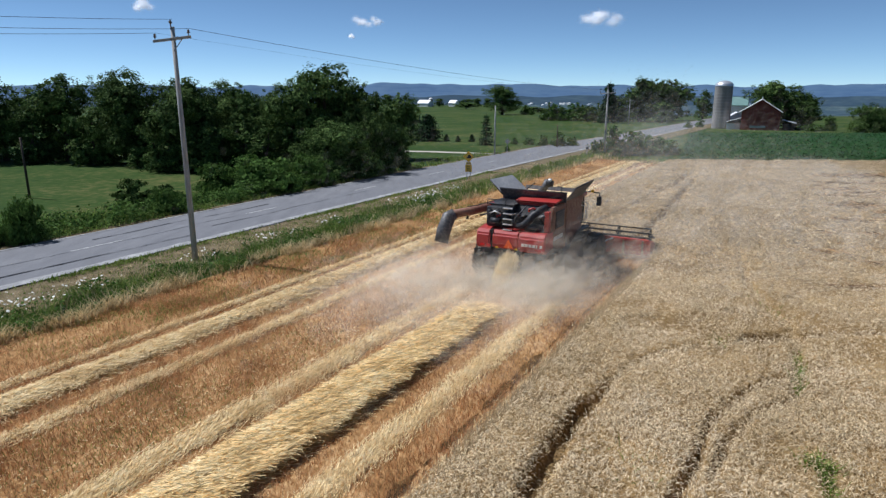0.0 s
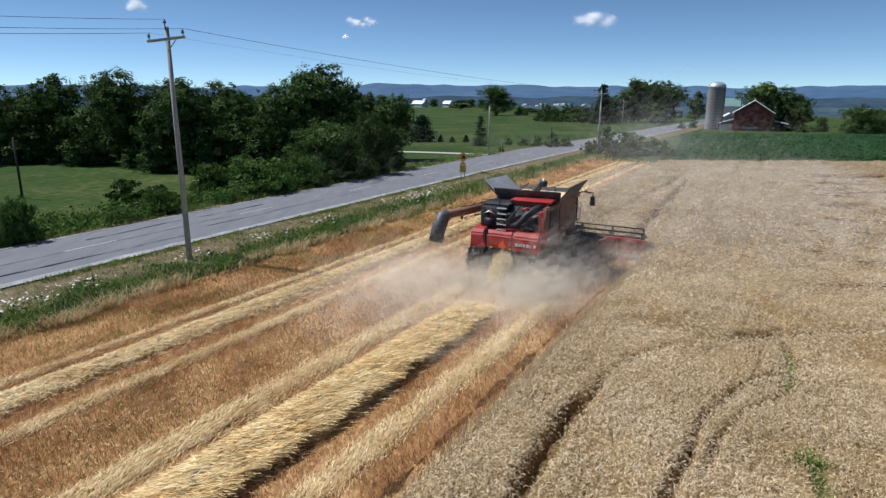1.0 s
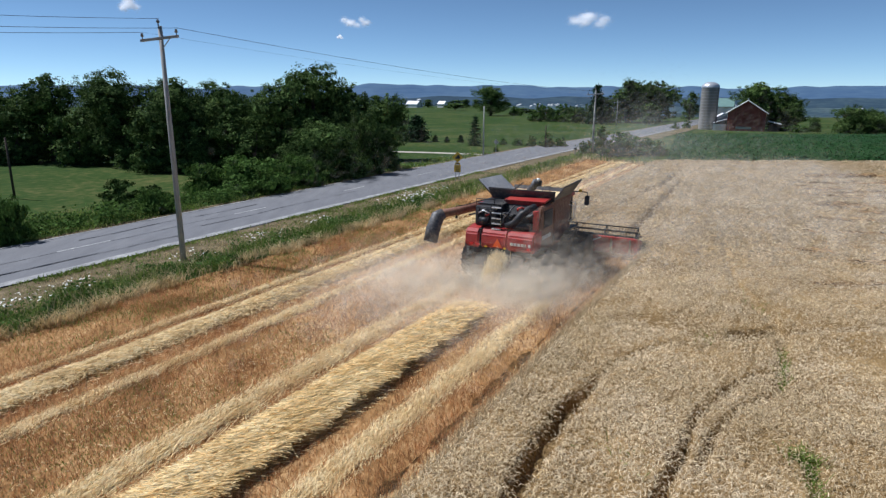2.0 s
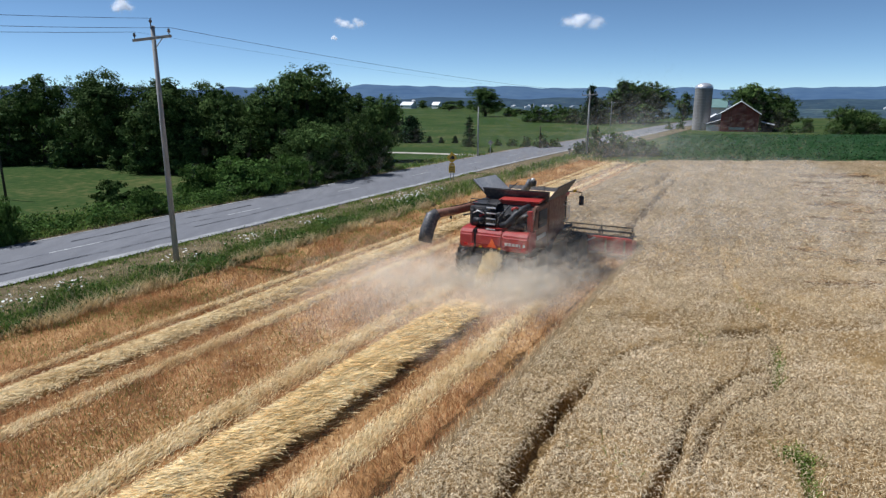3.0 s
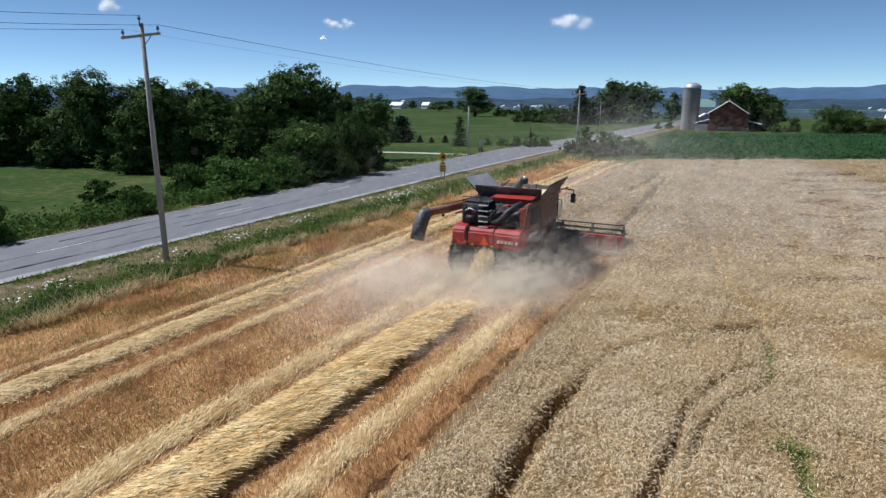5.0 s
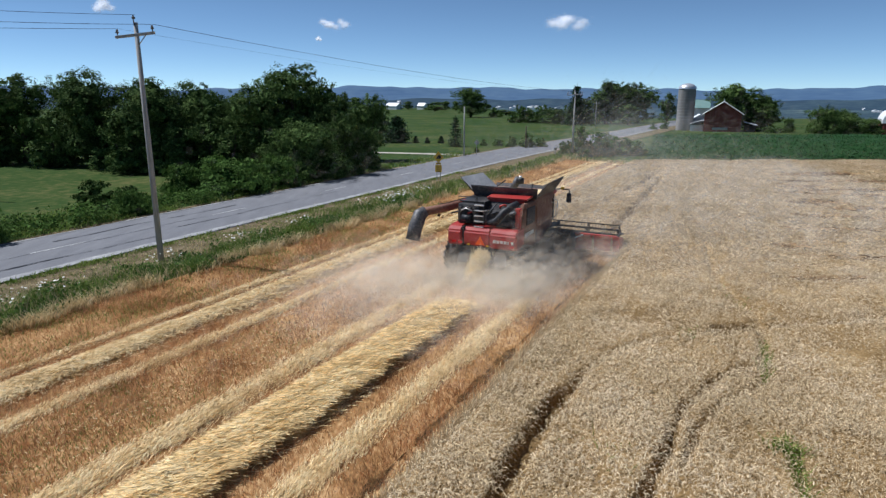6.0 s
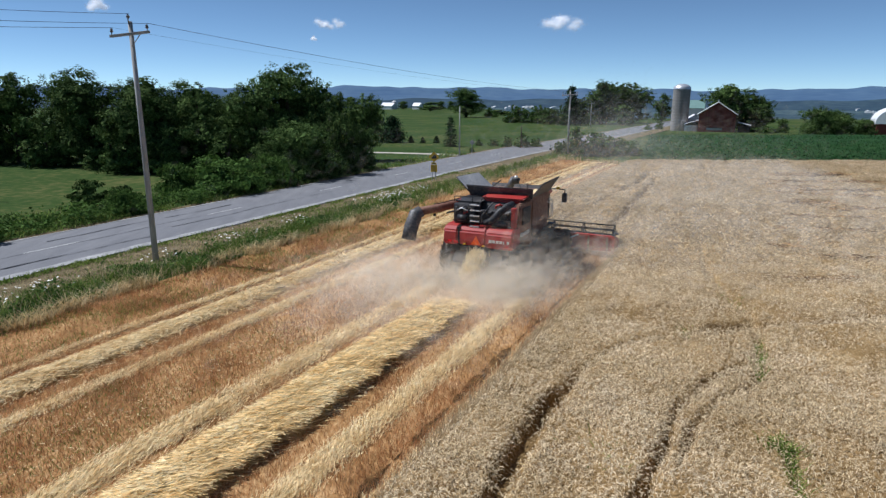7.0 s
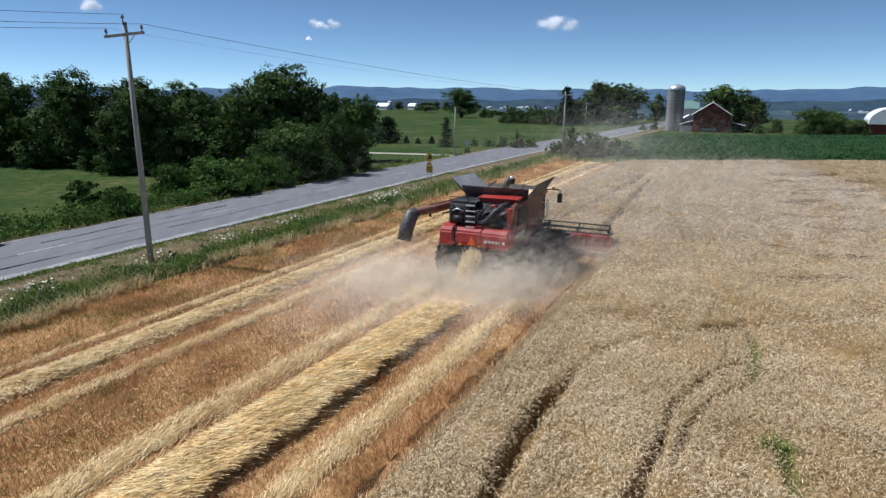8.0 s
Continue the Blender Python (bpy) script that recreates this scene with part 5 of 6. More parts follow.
def utility_pole(x, y, h, arm, label, turn=-30, lean=0.0, wood=None):
    """A wooden pole with a crossarm, braces and insulators. The arm lies across the line of wires."""
    top = thing("utility_pole", x, y, float(ground_z(x, y)) - 0.05, turn, label, "utility pole", "utility poles")
    bm = bmesh.new()
    tube(bm, [(0, 0, -0.3), (0, lean * 0.5, h * 0.5), (0, lean, h)], [0.145, 0.125, 0.095] if arm else [0.10, 0.09, 0.075], 14)
    part("pole", bm, wood or M_POLE, top, smooth=True)
    if arm:
        bm = bmesh.new()
        skew = Matrix.Translation((0, 0, h - 0.56)) @ Matrix.Rotation(-radians(5), 4, "Y")
        box(bm, -arm / 2, arm / 2, -0.18, -0.07, -0.06, 0.06, 0.012, skew)
        part("crossarm", bm, M_POLE, top)
        bm = bmesh.new()
        tube(bm, [(0.55, -0.12, h - 0.55), (0.05, -0.13, h - 1.1)], 0.022, 5)
        part("brace", bm, M_STEEL, top)
        for px_ in (-arm / 2 + 0.1, arm / 2 - 0.1):
            bm = bmesh.new()
            lathe(bm, [(h - 0.50, 0.02), (h - 0.40, 0.025), (h - 0.38, 0.07), (h - 0.33, 0.08), (h - 0.31, 0.045), (h - 0.26, 0.06), (h - 0.22, 0.03)], 10, Matrix.Translation((px_, -0.125, px_ * 0.087 - 0.005)) @ UP)
            part("insulator", bm, M_PORCELAIN, top)
        bm = bmesh.new()
        tube(bm, [(0, -0.12, h - 0.15), (0, -0.12, h + 0.14)], 0.03, 6)
        lathe(bm, [(h + 0.12, 0.03), (h + 0.16, 0.08), (h + 0.22, 0.08), (h + 0.25, 0.04), (h + 0.30, 0.03)], 10, Matrix.Translation((0, -0.12, 0)) @ UP)
        part("top_insulator", bm, M_PORCELAIN, top)
    return top


PX, PY, PH = -12.33, 30.46, 11.25
utility_pole(PX, PY, PH, 1.98, "tall silver-grey wooden utility pole with a crossarm on the verge", -12)
utility_pole(21.8, 84.2, 8.6, 2.1, "grey wooden utility pole among bushes at the field corner")
utility_pole(55.2, 190.0, 7.2, 2.0, "small distant wooden utility pole beside the lane")
utility_pole(7.2, 84.6, 6.5, 0, "slim bare wooden pole beyond the road", -30)
utility_pole(-33.3, 50.2, 4.8, 0, "short dark wooden pole on the meadow", -30, wood=M_BARK)
utility_pole(17.6, 96.4, 3.4, 0, "short dark post beside the far roadside", -30, wood=M_BARK)


def wire(a, b, sag, name="power_line", radius=0.012):
    bm = bmesh.new()
    pts = []
    for k in range(25):
        t = k / 24
        p = Vector(a).lerp(Vector(b), t)
        p.z -= sag * 4 * t * (1 - t)
        pts.append(p)
    tube(bm, pts, radius, 5)
    ob = part(name, bm, M_WIRE)
    tagged(ob, "thin black overhead power line between poles", "power line", "overhead wires")


AX, AY = math.cos(radians(12)), -math.sin(radians(12))
for off, up in ((-0.89, -0.31), (0.89, -0.15), (0.0, 0.28)):
    a = (PX + AX * off, PY + AY * off, PH + up)
    wire(a, (PX + AX * off - DX * 46, PY + AY * off - DY * 46, PH + up - 0.3), 0.95, radius=0.009)
for off, up, r in ((0.89, -0.15, 0.010), (-0.89, -0.31, 0.004)):
    wire((PX + AX * off, PY + AY * off, PH + up), (21.8 + DY * off * 0.85, 84.2 - DX * off * 0.85, 8.6 - 0.22), 0.5, radius=r)

# warning sign on two posts, facing traffic
sign = thing("road_sign", 2.75, 59.95, -0.05, -22, "yellow diamond hill warning sign with a plate below", "road sign")
for px_ in (-0.17, 0.17):
    bm = bmesh.new()
    box(bm, px_ - 0.03, px_ + 0.03, -0.02, 0.02, -0.2, 1.75)
    part("post", bm, M_STEEL, sign)
bm = bmesh.new()
box(bm, -0.38, 0.38, -0.035, -0.02, -0.38, 0.38, 0, Matrix.Translation((0, 0, 2.25)) @ Matrix.Rotation(math.pi / 4, 4, "Y"))
diamond = part("diamond_plate", bm, M_YELLOW, sign)
bm = bmesh.new()
v = [bm.verts.new((x, -0.04, z)) for x, z in ((-0.26, 2.1), (0.26, 2.1), (0.26, 2.36), (0.05, 2.50), (-0.08, 2.36))]
bm.faces.new(v)
part("symbol", bm, M_BLACK, diamond, "black hill symbol")
for z0, z1, hw in ((1.56, 1.74, 0.26), (0.82, 1.52, 0.33)):
    bm = bmesh.new()
    box(bm, -hw, hw, -0.035, -0.02, z0, z1, 0.005)
    plate = part("plate", bm, M_YELLOW, sign)
    bm = bmesh.new()
    for k in range(max(1, int((z1 - z0) / 0.2))):
        box(bm, -hw * 0.6, hw * 0.6, -0.04, -0.036, z0 + 0.06 + k * 0.2, z0 + 0.12 + k * 0.2)
    part("lettering_bars", bm, M_BLACK, plate)
marker = thing("road_sign", 8.9, 84.9, -0.05, 150, "faded sign plate on a thin post beyond the road", "road sign")
bm = bmesh.new()
box(bm, -0.03, 0.03, -0.02, 0.02, -0.2, 2.1)
part("post", bm, M_STEEL, marker)
bm = bmesh.new()
box(bm, -0.28, 0.28, -0.04, -0.02, -0.28, 0.28, 0, Matrix.Translation((0, 0, 1.8)) @ Matrix.Rotation(math.pi / 4, 4, "Y"))
part("plate", bm, M_POLE, marker)
mailbox = thing("mailbox", 19.2, 83.0, -0.05, -30, "dark mailbox on a leaning wooden post", "mailbox")
bm = bmesh.new()
box(bm, -0.05, 0.05, -0.05, 0.05, -0.2, 0.95)
part("post", bm, M_POLE, mailbox)
bm = bmesh.new()
prism(bm, [(-0.25, 0.95), (0.25, 0.95), (0.25, 1.10), (0.17, 1.2), (-0.17, 1.2), (-0.25, 1.10)], -0.12, 0.12)
part("box", bm, M_GLASS_DARK, mailbox)

# small fair-weather clouds, far off
cr = np.random.default_rng(19)
for cx, cy, cz, w, h, lab in ((-1434, 3192, 416, 120, 52, "small"), (-413, 3475, 363, 105, 48, "round"), (-476, 3467, 290, 36, 18, "tiny"), (798, 3407, 378, 215, 66, "long")):
    lobes = cr.normal(0, 1, (9, 3)) * [w * 0.28, 12, h * 0.20]
    lobes[:, 2] -= np.abs(lobes[:, 0]) / w * h * 0.4
    pts = np.repeat(lobes, 500, 0) + cr.normal(0, 1, (9 * 500, 3)) * [w * 0.085, 7, h * 0.15]
    co, fa = leaf_cloud(pts, cr.normal(0, 1, pts.shape), 9.0 * (w / 110) ** 0.6, cr)
    cloud = array_ob("cloud", co + [cx, cy, cz], fa, M_CLOUD)
    tagged(cloud, lab + " white fair-weather cloud in the blue sky", "cloud", kind="stuff")


# ---- the combine harvester ----
M_RED = surface("dusty_red_paint", [(0.30, 0.022, 0.018), (0.36, 0.03, 0.025), (0.36, 0.075, 0.052)], 0.9, 14.0, 0.45, 0.05, specular=0.45)
M_RED_DIRTY = surface("dust_caked_red_paint", [(0.17, 0.07, 0.046), (0.23, 0.12, 0.08), (0.32, 0.22, 0.155)], 0.7, 9.0, 0.75, 0.1)
M_MACH_BLACK = surface("machine_black", [(0.012, 0.012, 0.014), (0.03, 0.03, 0.032), (0.10, 0.09, 0.08)], 1.0, 12.0, 0.5, 0.05)
M_RUBBER = surface("dusty_rubber", [(0.051, 0.0476, 0.0442), (0.119, 0.105, 0.0884), (0.272, 0.221, 0.17)], 1.5, 14.0, 0.85, 0.3)
M_RIM = surface("wheel_rim", [(0.35, 0.33, 0.30), (0.55, 0.53, 0.48)], 2.0, 14.0, 0.5)
# grey raised so that sky light on the left flap is in its colour
M_FLAP = surface("dusty_sky_lit_flap", [(0.32, 0.32, 0.328), (0.48, 0.472, 0.464), (0.64, 0.6, 0.544)], 0.8, 10.0, 0.5, 0.05, 0.1)
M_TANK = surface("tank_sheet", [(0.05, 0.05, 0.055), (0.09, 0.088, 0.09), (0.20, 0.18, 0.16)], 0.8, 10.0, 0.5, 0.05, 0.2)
M_ORANGE = surface("orange_reflector", [(0.85, 0.10, 0.02), (0.9, 0.16, 0.03)], 3.0, 20.0, 0.35)
M_LIGHT_RED = surface("tail_lamp", [(0.45, 0.01, 0.01), (0.55, 0.02, 0.02)], 3.0, 20.0, 0.2)
M_RUNG = surface("worn_bright_steel", [(0.55, 0.55, 0.54), (0.75, 0.75, 0.74)], 3.0, 20.0, 0.4, 0.0, 0.5)
M_CAB_GLASS = surface("tinted_cab_glass", [(0.02, 0.03, 0.035), (0.03, 0.04, 0.05)], 1.0, 8.0, 0.08, specular=0.6)

CU, CS = -10.05, 23.8
cx, cy = us(CU, CS)
mach = thing("combine_harvester", cx, cy, 0.02, -30, "dusty red combine harvester with a raised black grain tank cutting wheat", "harvester")


def mbox(name, x0, x1, y0, y1, z0, z1, mat, parent=None, bevel=0.03, label="", m=None):
    bm = bmesh.new()
    box(bm, x0, x1, y0, y1, z0, z1, bevel, m)
    return part(name, bm, mat, parent or mach, label)


def mtube(name, pts, radii, mat, parent=None, sides=10, label="", smooth=True):
    bm = bmesh.new()
    tube(bm, pts, radii, sides)
    return part(name, bm, mat, parent or mach, label, smooth)


def mpoly(name, pts, thick, mat, parent=None, label=""):
    """A flat sheet with a thickness, from its corners."""
    bm = bmesh.new()
    v = [bm.verts.new(p) for p in pts]
    f = bm.faces.new(v)
    bm.normal_update()
    nrm = f.normal.copy()
    out = bmesh.ops.extrude_face_region(bm, geom=[f])
    bmesh.ops.translate(bm, verts=[e for e in out["geom"] if isinstance(e, bmesh.types.BMVert)], vec=nrm * thick)
    bmesh.ops.recalc_face_normals(bm, faces=bm.faces)
    return part(name, bm, mat, parent or mach, label)


# chassis and main body
bm = bmesh.new()
prism(bm, [(0.75, 1.35), (0.55, 2.3), (1.0, 2.45), (1.5, 3.35), (5.2, 3.35), (5.2, 1.45), (4.2, 1.05), (2.0, 1.0)], -1.28, 1.28)
part("body", bm, M_MACH_BLACK, mach, "black machine body")
for side, mat in ((-1, M_RED), (1, M_RED_DIRTY)):
    lab = "dust-caked red side panel" if side > 0 else "red side panel"
    for outline in ([(0.62, 1.45), (0.62, 2.35), (1.05, 3.40), (2.55, 3.40), (2.55, 1.35)], [(2.60, 1.35), (2.60, 3.40), (4.75, 3.40), (4.95, 2.9), (4.95, 1.85), (4.2, 1.35)]):
        bm = bmesh.new()
        a, b = (1.30, 1.52) if side > 0 else (-1.52, -1.30)
        vs_ = prism(bm, outline, a, b)
        bmesh.ops.bevel(bm, geom=list(bm.edges), offset=0.05, segments=2, affect="EDGES")
        part("side_panel", bm, mat, mach, lab)
    mbox("lower_shield", side * 1.42 - 0.06, side * 1.42 + 0.06, 1.9, 4.3, 0.95, 1.36, M_MACH_BLACK, bevel=0.02)
    # louvred grille and pale marking
    gr = mbox("grille", side * 1.53 - 0.015, side * 1.53 + 0.015, 1.25, 2.3, 2.45, 3.2, M_MACH_BLACK, bevel=0.01)
    for k in range(7):
        mbox("slat", side * 1.555 - 0.012, side * 1.555 + 0.012, 1.3, 2.25, 2.52 + k * 0.095, 2.56 + k * 0.095, M_TANK, gr, 0.0)
    mbox("marking", side * 1.535 - 0.01, side * 1.535 + 0.01, 1.1, 2.2, 1.95, 2.12, M_RUNG, bevel=0.0, label="pale lettering bar")

# rear: bumper hood in three pieces
for x0, x1, y0, nm in ((-1.68, -1.02, 0.02, "rear_hood"), (-0.98, 0.30, 0.10, "rear_hood"), (0.33, 1.55, 0.0, "rear_hood")):
    bm = bmesh.new()
    prism(bm, [(y0 + 0.10, 1.55), (y0, 1.72), (y0 + 0.03, 2.20), (y0 + 0.18, 2.40), (1.0, 2.46), (1.0, 1.50)], x0, x1)
    bmesh.ops.bevel(bm, geom=list(bm.edges), offset=0.06, segments=3, affect="EDGES")
    part(nm, bm, M_RED, mach, smooth=False)
# black filler stands in for the shade between the left and middle hood
mbox("hood_gap_shade", -1.05, -0.93, 0.14, 0.9, 1.52, 2.38, M_MACH_BLACK, bevel=0.01)
mbox("rear_skirt", -1.35, 1.35, 0.22, 0.9, 1.28, 1.56, M_MACH_BLACK, bevel=0.03)
for k, w in enumerate((0.13, 0.12, 0.12, 0.12, 0.05, 0.10)):
    x = 0.50 + k * 0.165
    mbox("lettering", x, x + w, -0.012, 0.02, 1.83, 1.95, M_RUNG, bevel=0.0, label="pale lettering bar")
bm = bmesh.new()
v = [bm.verts.new(p) for p in ((-0.36, 0.075, 1.66), (0.08, 0.075, 1.66), (-0.14, 0.075, 2.04))]
out = bmesh.ops.extrude_face_region(bm, geom=[bm.faces.new(v)])
bmesh.ops.translate(bm, verts=[e for e in out["geom"] if isinstance(e, bmesh.types.BMVert)], vec=(0, 0.03, 0))
bmesh.ops.recalc_face_normals(bm, faces=bm.faces)
part("slow_vehicle_triangle", bm, M_ORANGE, mach, "bright orange triangle")
for x in (-1.45, -1.15, 1.25):
    mbox("tail_lamp", x, x + 0.2, -0.01, 0.05, 1.66, 1.76, M_LIGHT_RED, bevel=0.015)
for x in (-0.75, 0.15):
    mbox("reflector", x, x + 0.12, 0.07, 0.12, 1.60, 1.66, M_YELLOW, bevel=0.005)

# engine bay above the hood
bay = mbox("radiator_housing", -1.46, -0.40, 0.55, 1.5, 2.44, 3.32, M_MACH_BLACK, bevel=0.12)
for k in range(5):
    mbox("rung", -0.52, -0.08, 0.26, 0.38, 2.38 + k * 0.235, 2.425 + k * 0.235, M_RUNG, bevel=0.005, label="bright worn ladder rung")
for x in (-0.55, -0.08):
    mtube("ladder_rail", [(x, 0.33, 2.25), (x, 0.33, 3.42), (x, 0.6, 3.62), (x, 1.0, 3.66)], 0.016, M_MACH_BLACK, sides=6)
mbox("engine_block", -0.35, 1.25, 0.75, 1.7, 2.44, 3.0, M_MACH_BLACK, bevel=0.05)
mbox("firewall", -0.40, 1.30, 1.5, 1.65, 2.44, 3.45, M_RED, bevel=0.02)
mtube("intake_duct", [(0.10, 0.42, 2.62), (0.42, 0.40, 2.66), (0.62, 0.42, 2.86), (0.80, 0.50, 3.12), (1.02, 0.75, 3.32), (1.08, 1.2, 3.36)], [0.15, 0.16, 0.17, 0.16, 0.15, 0.14], M_MACH_BLACK, sides=14, label="dusty black air duct")
mtube("muffler", [(0.45, 0.52, 2.60), (1.18, 0.52, 2.58)], [0.16, 0.16], M_MACH_BLACK, sides=14)
mtube("air_cleaner", [(-1.15, 0.42, 2.72), (-0.72, 0.42, 2.72)], [0.14, 0.14], M_MACH_BLACK, sides=14)
mtube("coolant_pipe", [(-0.05, 0.5, 2.5), (-0.02, 0.46, 2.9), (0.2, 0.6, 3.2), (0.3, 0.9, 3.4)], 0.035, M_TANK, sides=8)
mtube("hose", [(-1.3, 0.5, 3.0), (-1.0, 0.44, 3.15), (-0.7, 0.48, 3.05)], 0.03, M_RUNG, sides=6)
for k, (x, z, r_) in enumerate(((-1.25, 2.62, 0.05), (-1.1, 3.05, 0.04), (-0.95, 2.85, 0.06), (-0.2, 2.95, 0.05), (0.2, 2.9, 0.06), (0.55, 3.25, 0.05), (1.05, 2.95, 0.07))):
    mtube("hose", [(x, 0.62, z), (x + 0.06, 0.5, z + 0.1), (x + 0.22, 0.52, z + 0.16), (x + 0.32, 0.7, z + 0.06)], r_, (M_TANK, M_MACH_BLACK, M_RED)[k % 3], sides=8)
for k in range(4):
    mbox("filter_canister", -1.36 + k * 0.22, -1.22 + k * 0.22, 0.46, 0.58, 2.95, 3.18, (M_TANK, M_MACH_BLACK)[k % 2], bevel=0.03)
mbox("battery_box", 1.05, 1.3, 0.4, 0.7, 2.46, 2.75, M_MACH_BLACK, bevel=0.02)
mbox("corner_post", 1.28, 1.50, 0.5, 0.75, 2.42, 3.3, M_RED, bevel=0.04)
mpoly("engine_cover", [(-0.45, 1.45, 3.46), (1.45, 1.45, 3.48), (1.45, 2.28, 3.56), (-0.45, 2.28, 3.52)], 0.08, M_RED, label="sun-bleached red engine cover")
mpoly("service_deck", [(-1.5, 0.9, 3.34), (-0.3, 0.9, 3.34), (-0.3, 2.28, 3.38), (-1.5, 2.28, 3.38)], 0.05, M_MACH_BLACK)
mtube("deck_rail", [(-1.48, 0.75, 3.36), (-1.48, 0.75, 3.60), (-0.6, 0.75, 3.62), (-0.6, 0.75, 3.40)], 0.02, M_MACH_BLACK, sides=6)

# grain tank with unfolded flaps
mbox("grain_tank", -1.48, 1.50, 2.32, 5.1, 3.1, 3.52, M_RED_DIRTY, bevel=0.03)
rear = [(-1.42, 2.35, 3.46), (1.60, 2.35, 3.46), (1.72, 2.05, 3.93), (-1.50, 2.05, 3.93)]
front = [(-1.45, 5.05, 3.46), (1.50, 5.05, 3.46), (1.55, 5.15, 3.66), (-1.5, 5.15, 3.66)]
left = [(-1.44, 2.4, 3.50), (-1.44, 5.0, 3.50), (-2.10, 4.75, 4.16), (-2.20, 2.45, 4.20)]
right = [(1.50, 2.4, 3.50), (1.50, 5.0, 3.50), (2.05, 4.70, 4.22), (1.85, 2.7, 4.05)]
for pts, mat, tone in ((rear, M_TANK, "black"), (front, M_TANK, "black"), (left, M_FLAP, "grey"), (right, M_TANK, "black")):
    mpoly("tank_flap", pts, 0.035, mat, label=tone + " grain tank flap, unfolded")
    mtube("flap_rim", [pts[3], pts[2]], 0.028, M_MACH_BLACK, sides=6)
mtube("flap_rim", [left[3], left[0]], 0.028, M_MACH_BLACK, sides=6)
mtube("flap_stay", [(-0.9, 2.6, 3.5), (-0.25, 3.2, 4.1)], 0.025, M_MACH_BLACK, sides=6)
mtube("flap_stay", [(1.0, 2.7, 3.5), (0.75, 2.9, 4.02), (1.15, 2.95, 4.04), (1.2, 2.7, 3.6)], 0.025, M_MACH_BLACK, sides=6)
mtube("fill_auger", [(-0.3, 3.7, 3.4), (0.02, 3.8, 3.85), (0.15, 3.8, 4.16)], [0.17, 0.17, 0.15], M_TANK, sides=12)
mtube("fill_auger_head", [(0.12, 3.75, 4.05), (0.42, 3.8, 4.02)], [0.20, 0.14], M_MACH_BLACK, sides=12)
# pale ball that tops the fill auger
mtube("auger_cap", [(0.28, 3.75, 4.14), (0.28, 3.75, 4.26)], [0.10, 0.07], M_RUNG, sides=12, label="pale dusty cap")
mbox("grain_heap", -1.3, 1.35, 2.45, 4.95, 3.3, 3.53, M_OLD_STRAW, bevel=0.1, label="heap of grain in the tank")

# unloading auger folded back along the side, with its black spout
auger = mtube("unloading_auger", [(-1.62, 4.6, 3.05), (-1.85, 2.6, 3.06), (-2.35, 0.9, 2.96), (-2.95, 0.05, 2.88)], [0.20, 0.20, 0.19, 0.19], M_RED_DIRTY, sides=16, label="long dusty red unloading auger tube")
mtube("elbow", [(-1.50, 4.7, 2.3), (-1.58, 4.75, 2.9), (-1.64, 4.55, 3.06)], [0.24, 0.24, 0.21], M_RED_DIRTY, auger, 14)
mtube("spout", [(-2.86, 0.16, 2.90), (-3.02, -0.03, 2.78), (-3.12, -0.32, 2.20), (-3.16, -0.48, 1.68)], [0.25, 0.31, 0.32, 0.31], M_TANK, auger, 18, "dusty black rubber spout")
mtube("work_lamp", [(-2.45, 0.7, 2.74), (-2.45, 0.66, 2.62)], [0.05, 0.07], M_MACH_BLACK, auger, 8)
mtube("hydraulic_line", [(-1.80, 2.8, 3.29), (-2.25, 1.2, 3.18), (-2.5, 0.75, 3.16)], 0.02, M_MACH_BLACK, auger, 6)
mtube("auger_rest", [(-1.5, 1.2, 2.9), (-2.1, 1.25, 2.72)], 0.04, M_MACH_BLACK, sides=6)

# cab in front of the tank
cab = mbox("cab", -0.95, 0.95, 5.25, 7.0, 1.75, 3.05, M_CAB_GLASS, bevel=0.12, label="dark glazed cab")
mbox("cab_roof", -1.05, 1.05, 5.15, 7.15, 3.05, 3.30, M_RED, cab, 0.10)
for x in (-0.93, 0.93):
    for y in (5.3, 6.9):
        mbox("cab_post", x - 0.05, x + 0.05, y - 0.05, y + 0.05, 1.75, 3.06, M_MACH_BLACK, cab, 0.01)
for side in (-1, 1):
    arm = mtube("mirror_arm", [(side * 1.0, 5.4, 3.45), (side * 1.9, 4.9, 3.62), (side * 2.38, 4.7, 3.62), (side * 2.38, 4.7, 3.45)], 0.03, M_MACH_BLACK, sides=6)
    mbox("mirror", side * 2.38 - 0.11, side * 2.38 + 0.11, 4.62, 4.74, 3.02, 3.46, M_TANK, arm, 0.03)
    mbox("side_lamp", side * 2.0 - 0.07, side * 2.0 + 0.07, 4.78, 4.9, 3.6, 3.72, M_YELLOW, arm, 0.02)
mtube("hand_rail", [(1.55, 4.55, 2.2), (1.78, 4.6, 2.3), (1.78, 4.6, 2.95), (1.55, 4.6, 3.0)], 0.022, M_RUNG, sides=6)
mtube("hand_rail", [(1.55, 4.9, 2.2), (1.75, 4.95, 2.3), (1.75, 4.95, 3.05), (1.55, 4.95, 3.1)], 0.022, M_RUNG, sides=6)
mbox("platform", 1.3, 1.62, 4.5, 5.9, 1.72, 1.80, M_MACH_BLACK, bevel=0.01)
mbox("platform", -1.95, -1.3, 4.9, 6.4, 1.72, 1.80, M_MACH_BLACK, bevel=0.01)


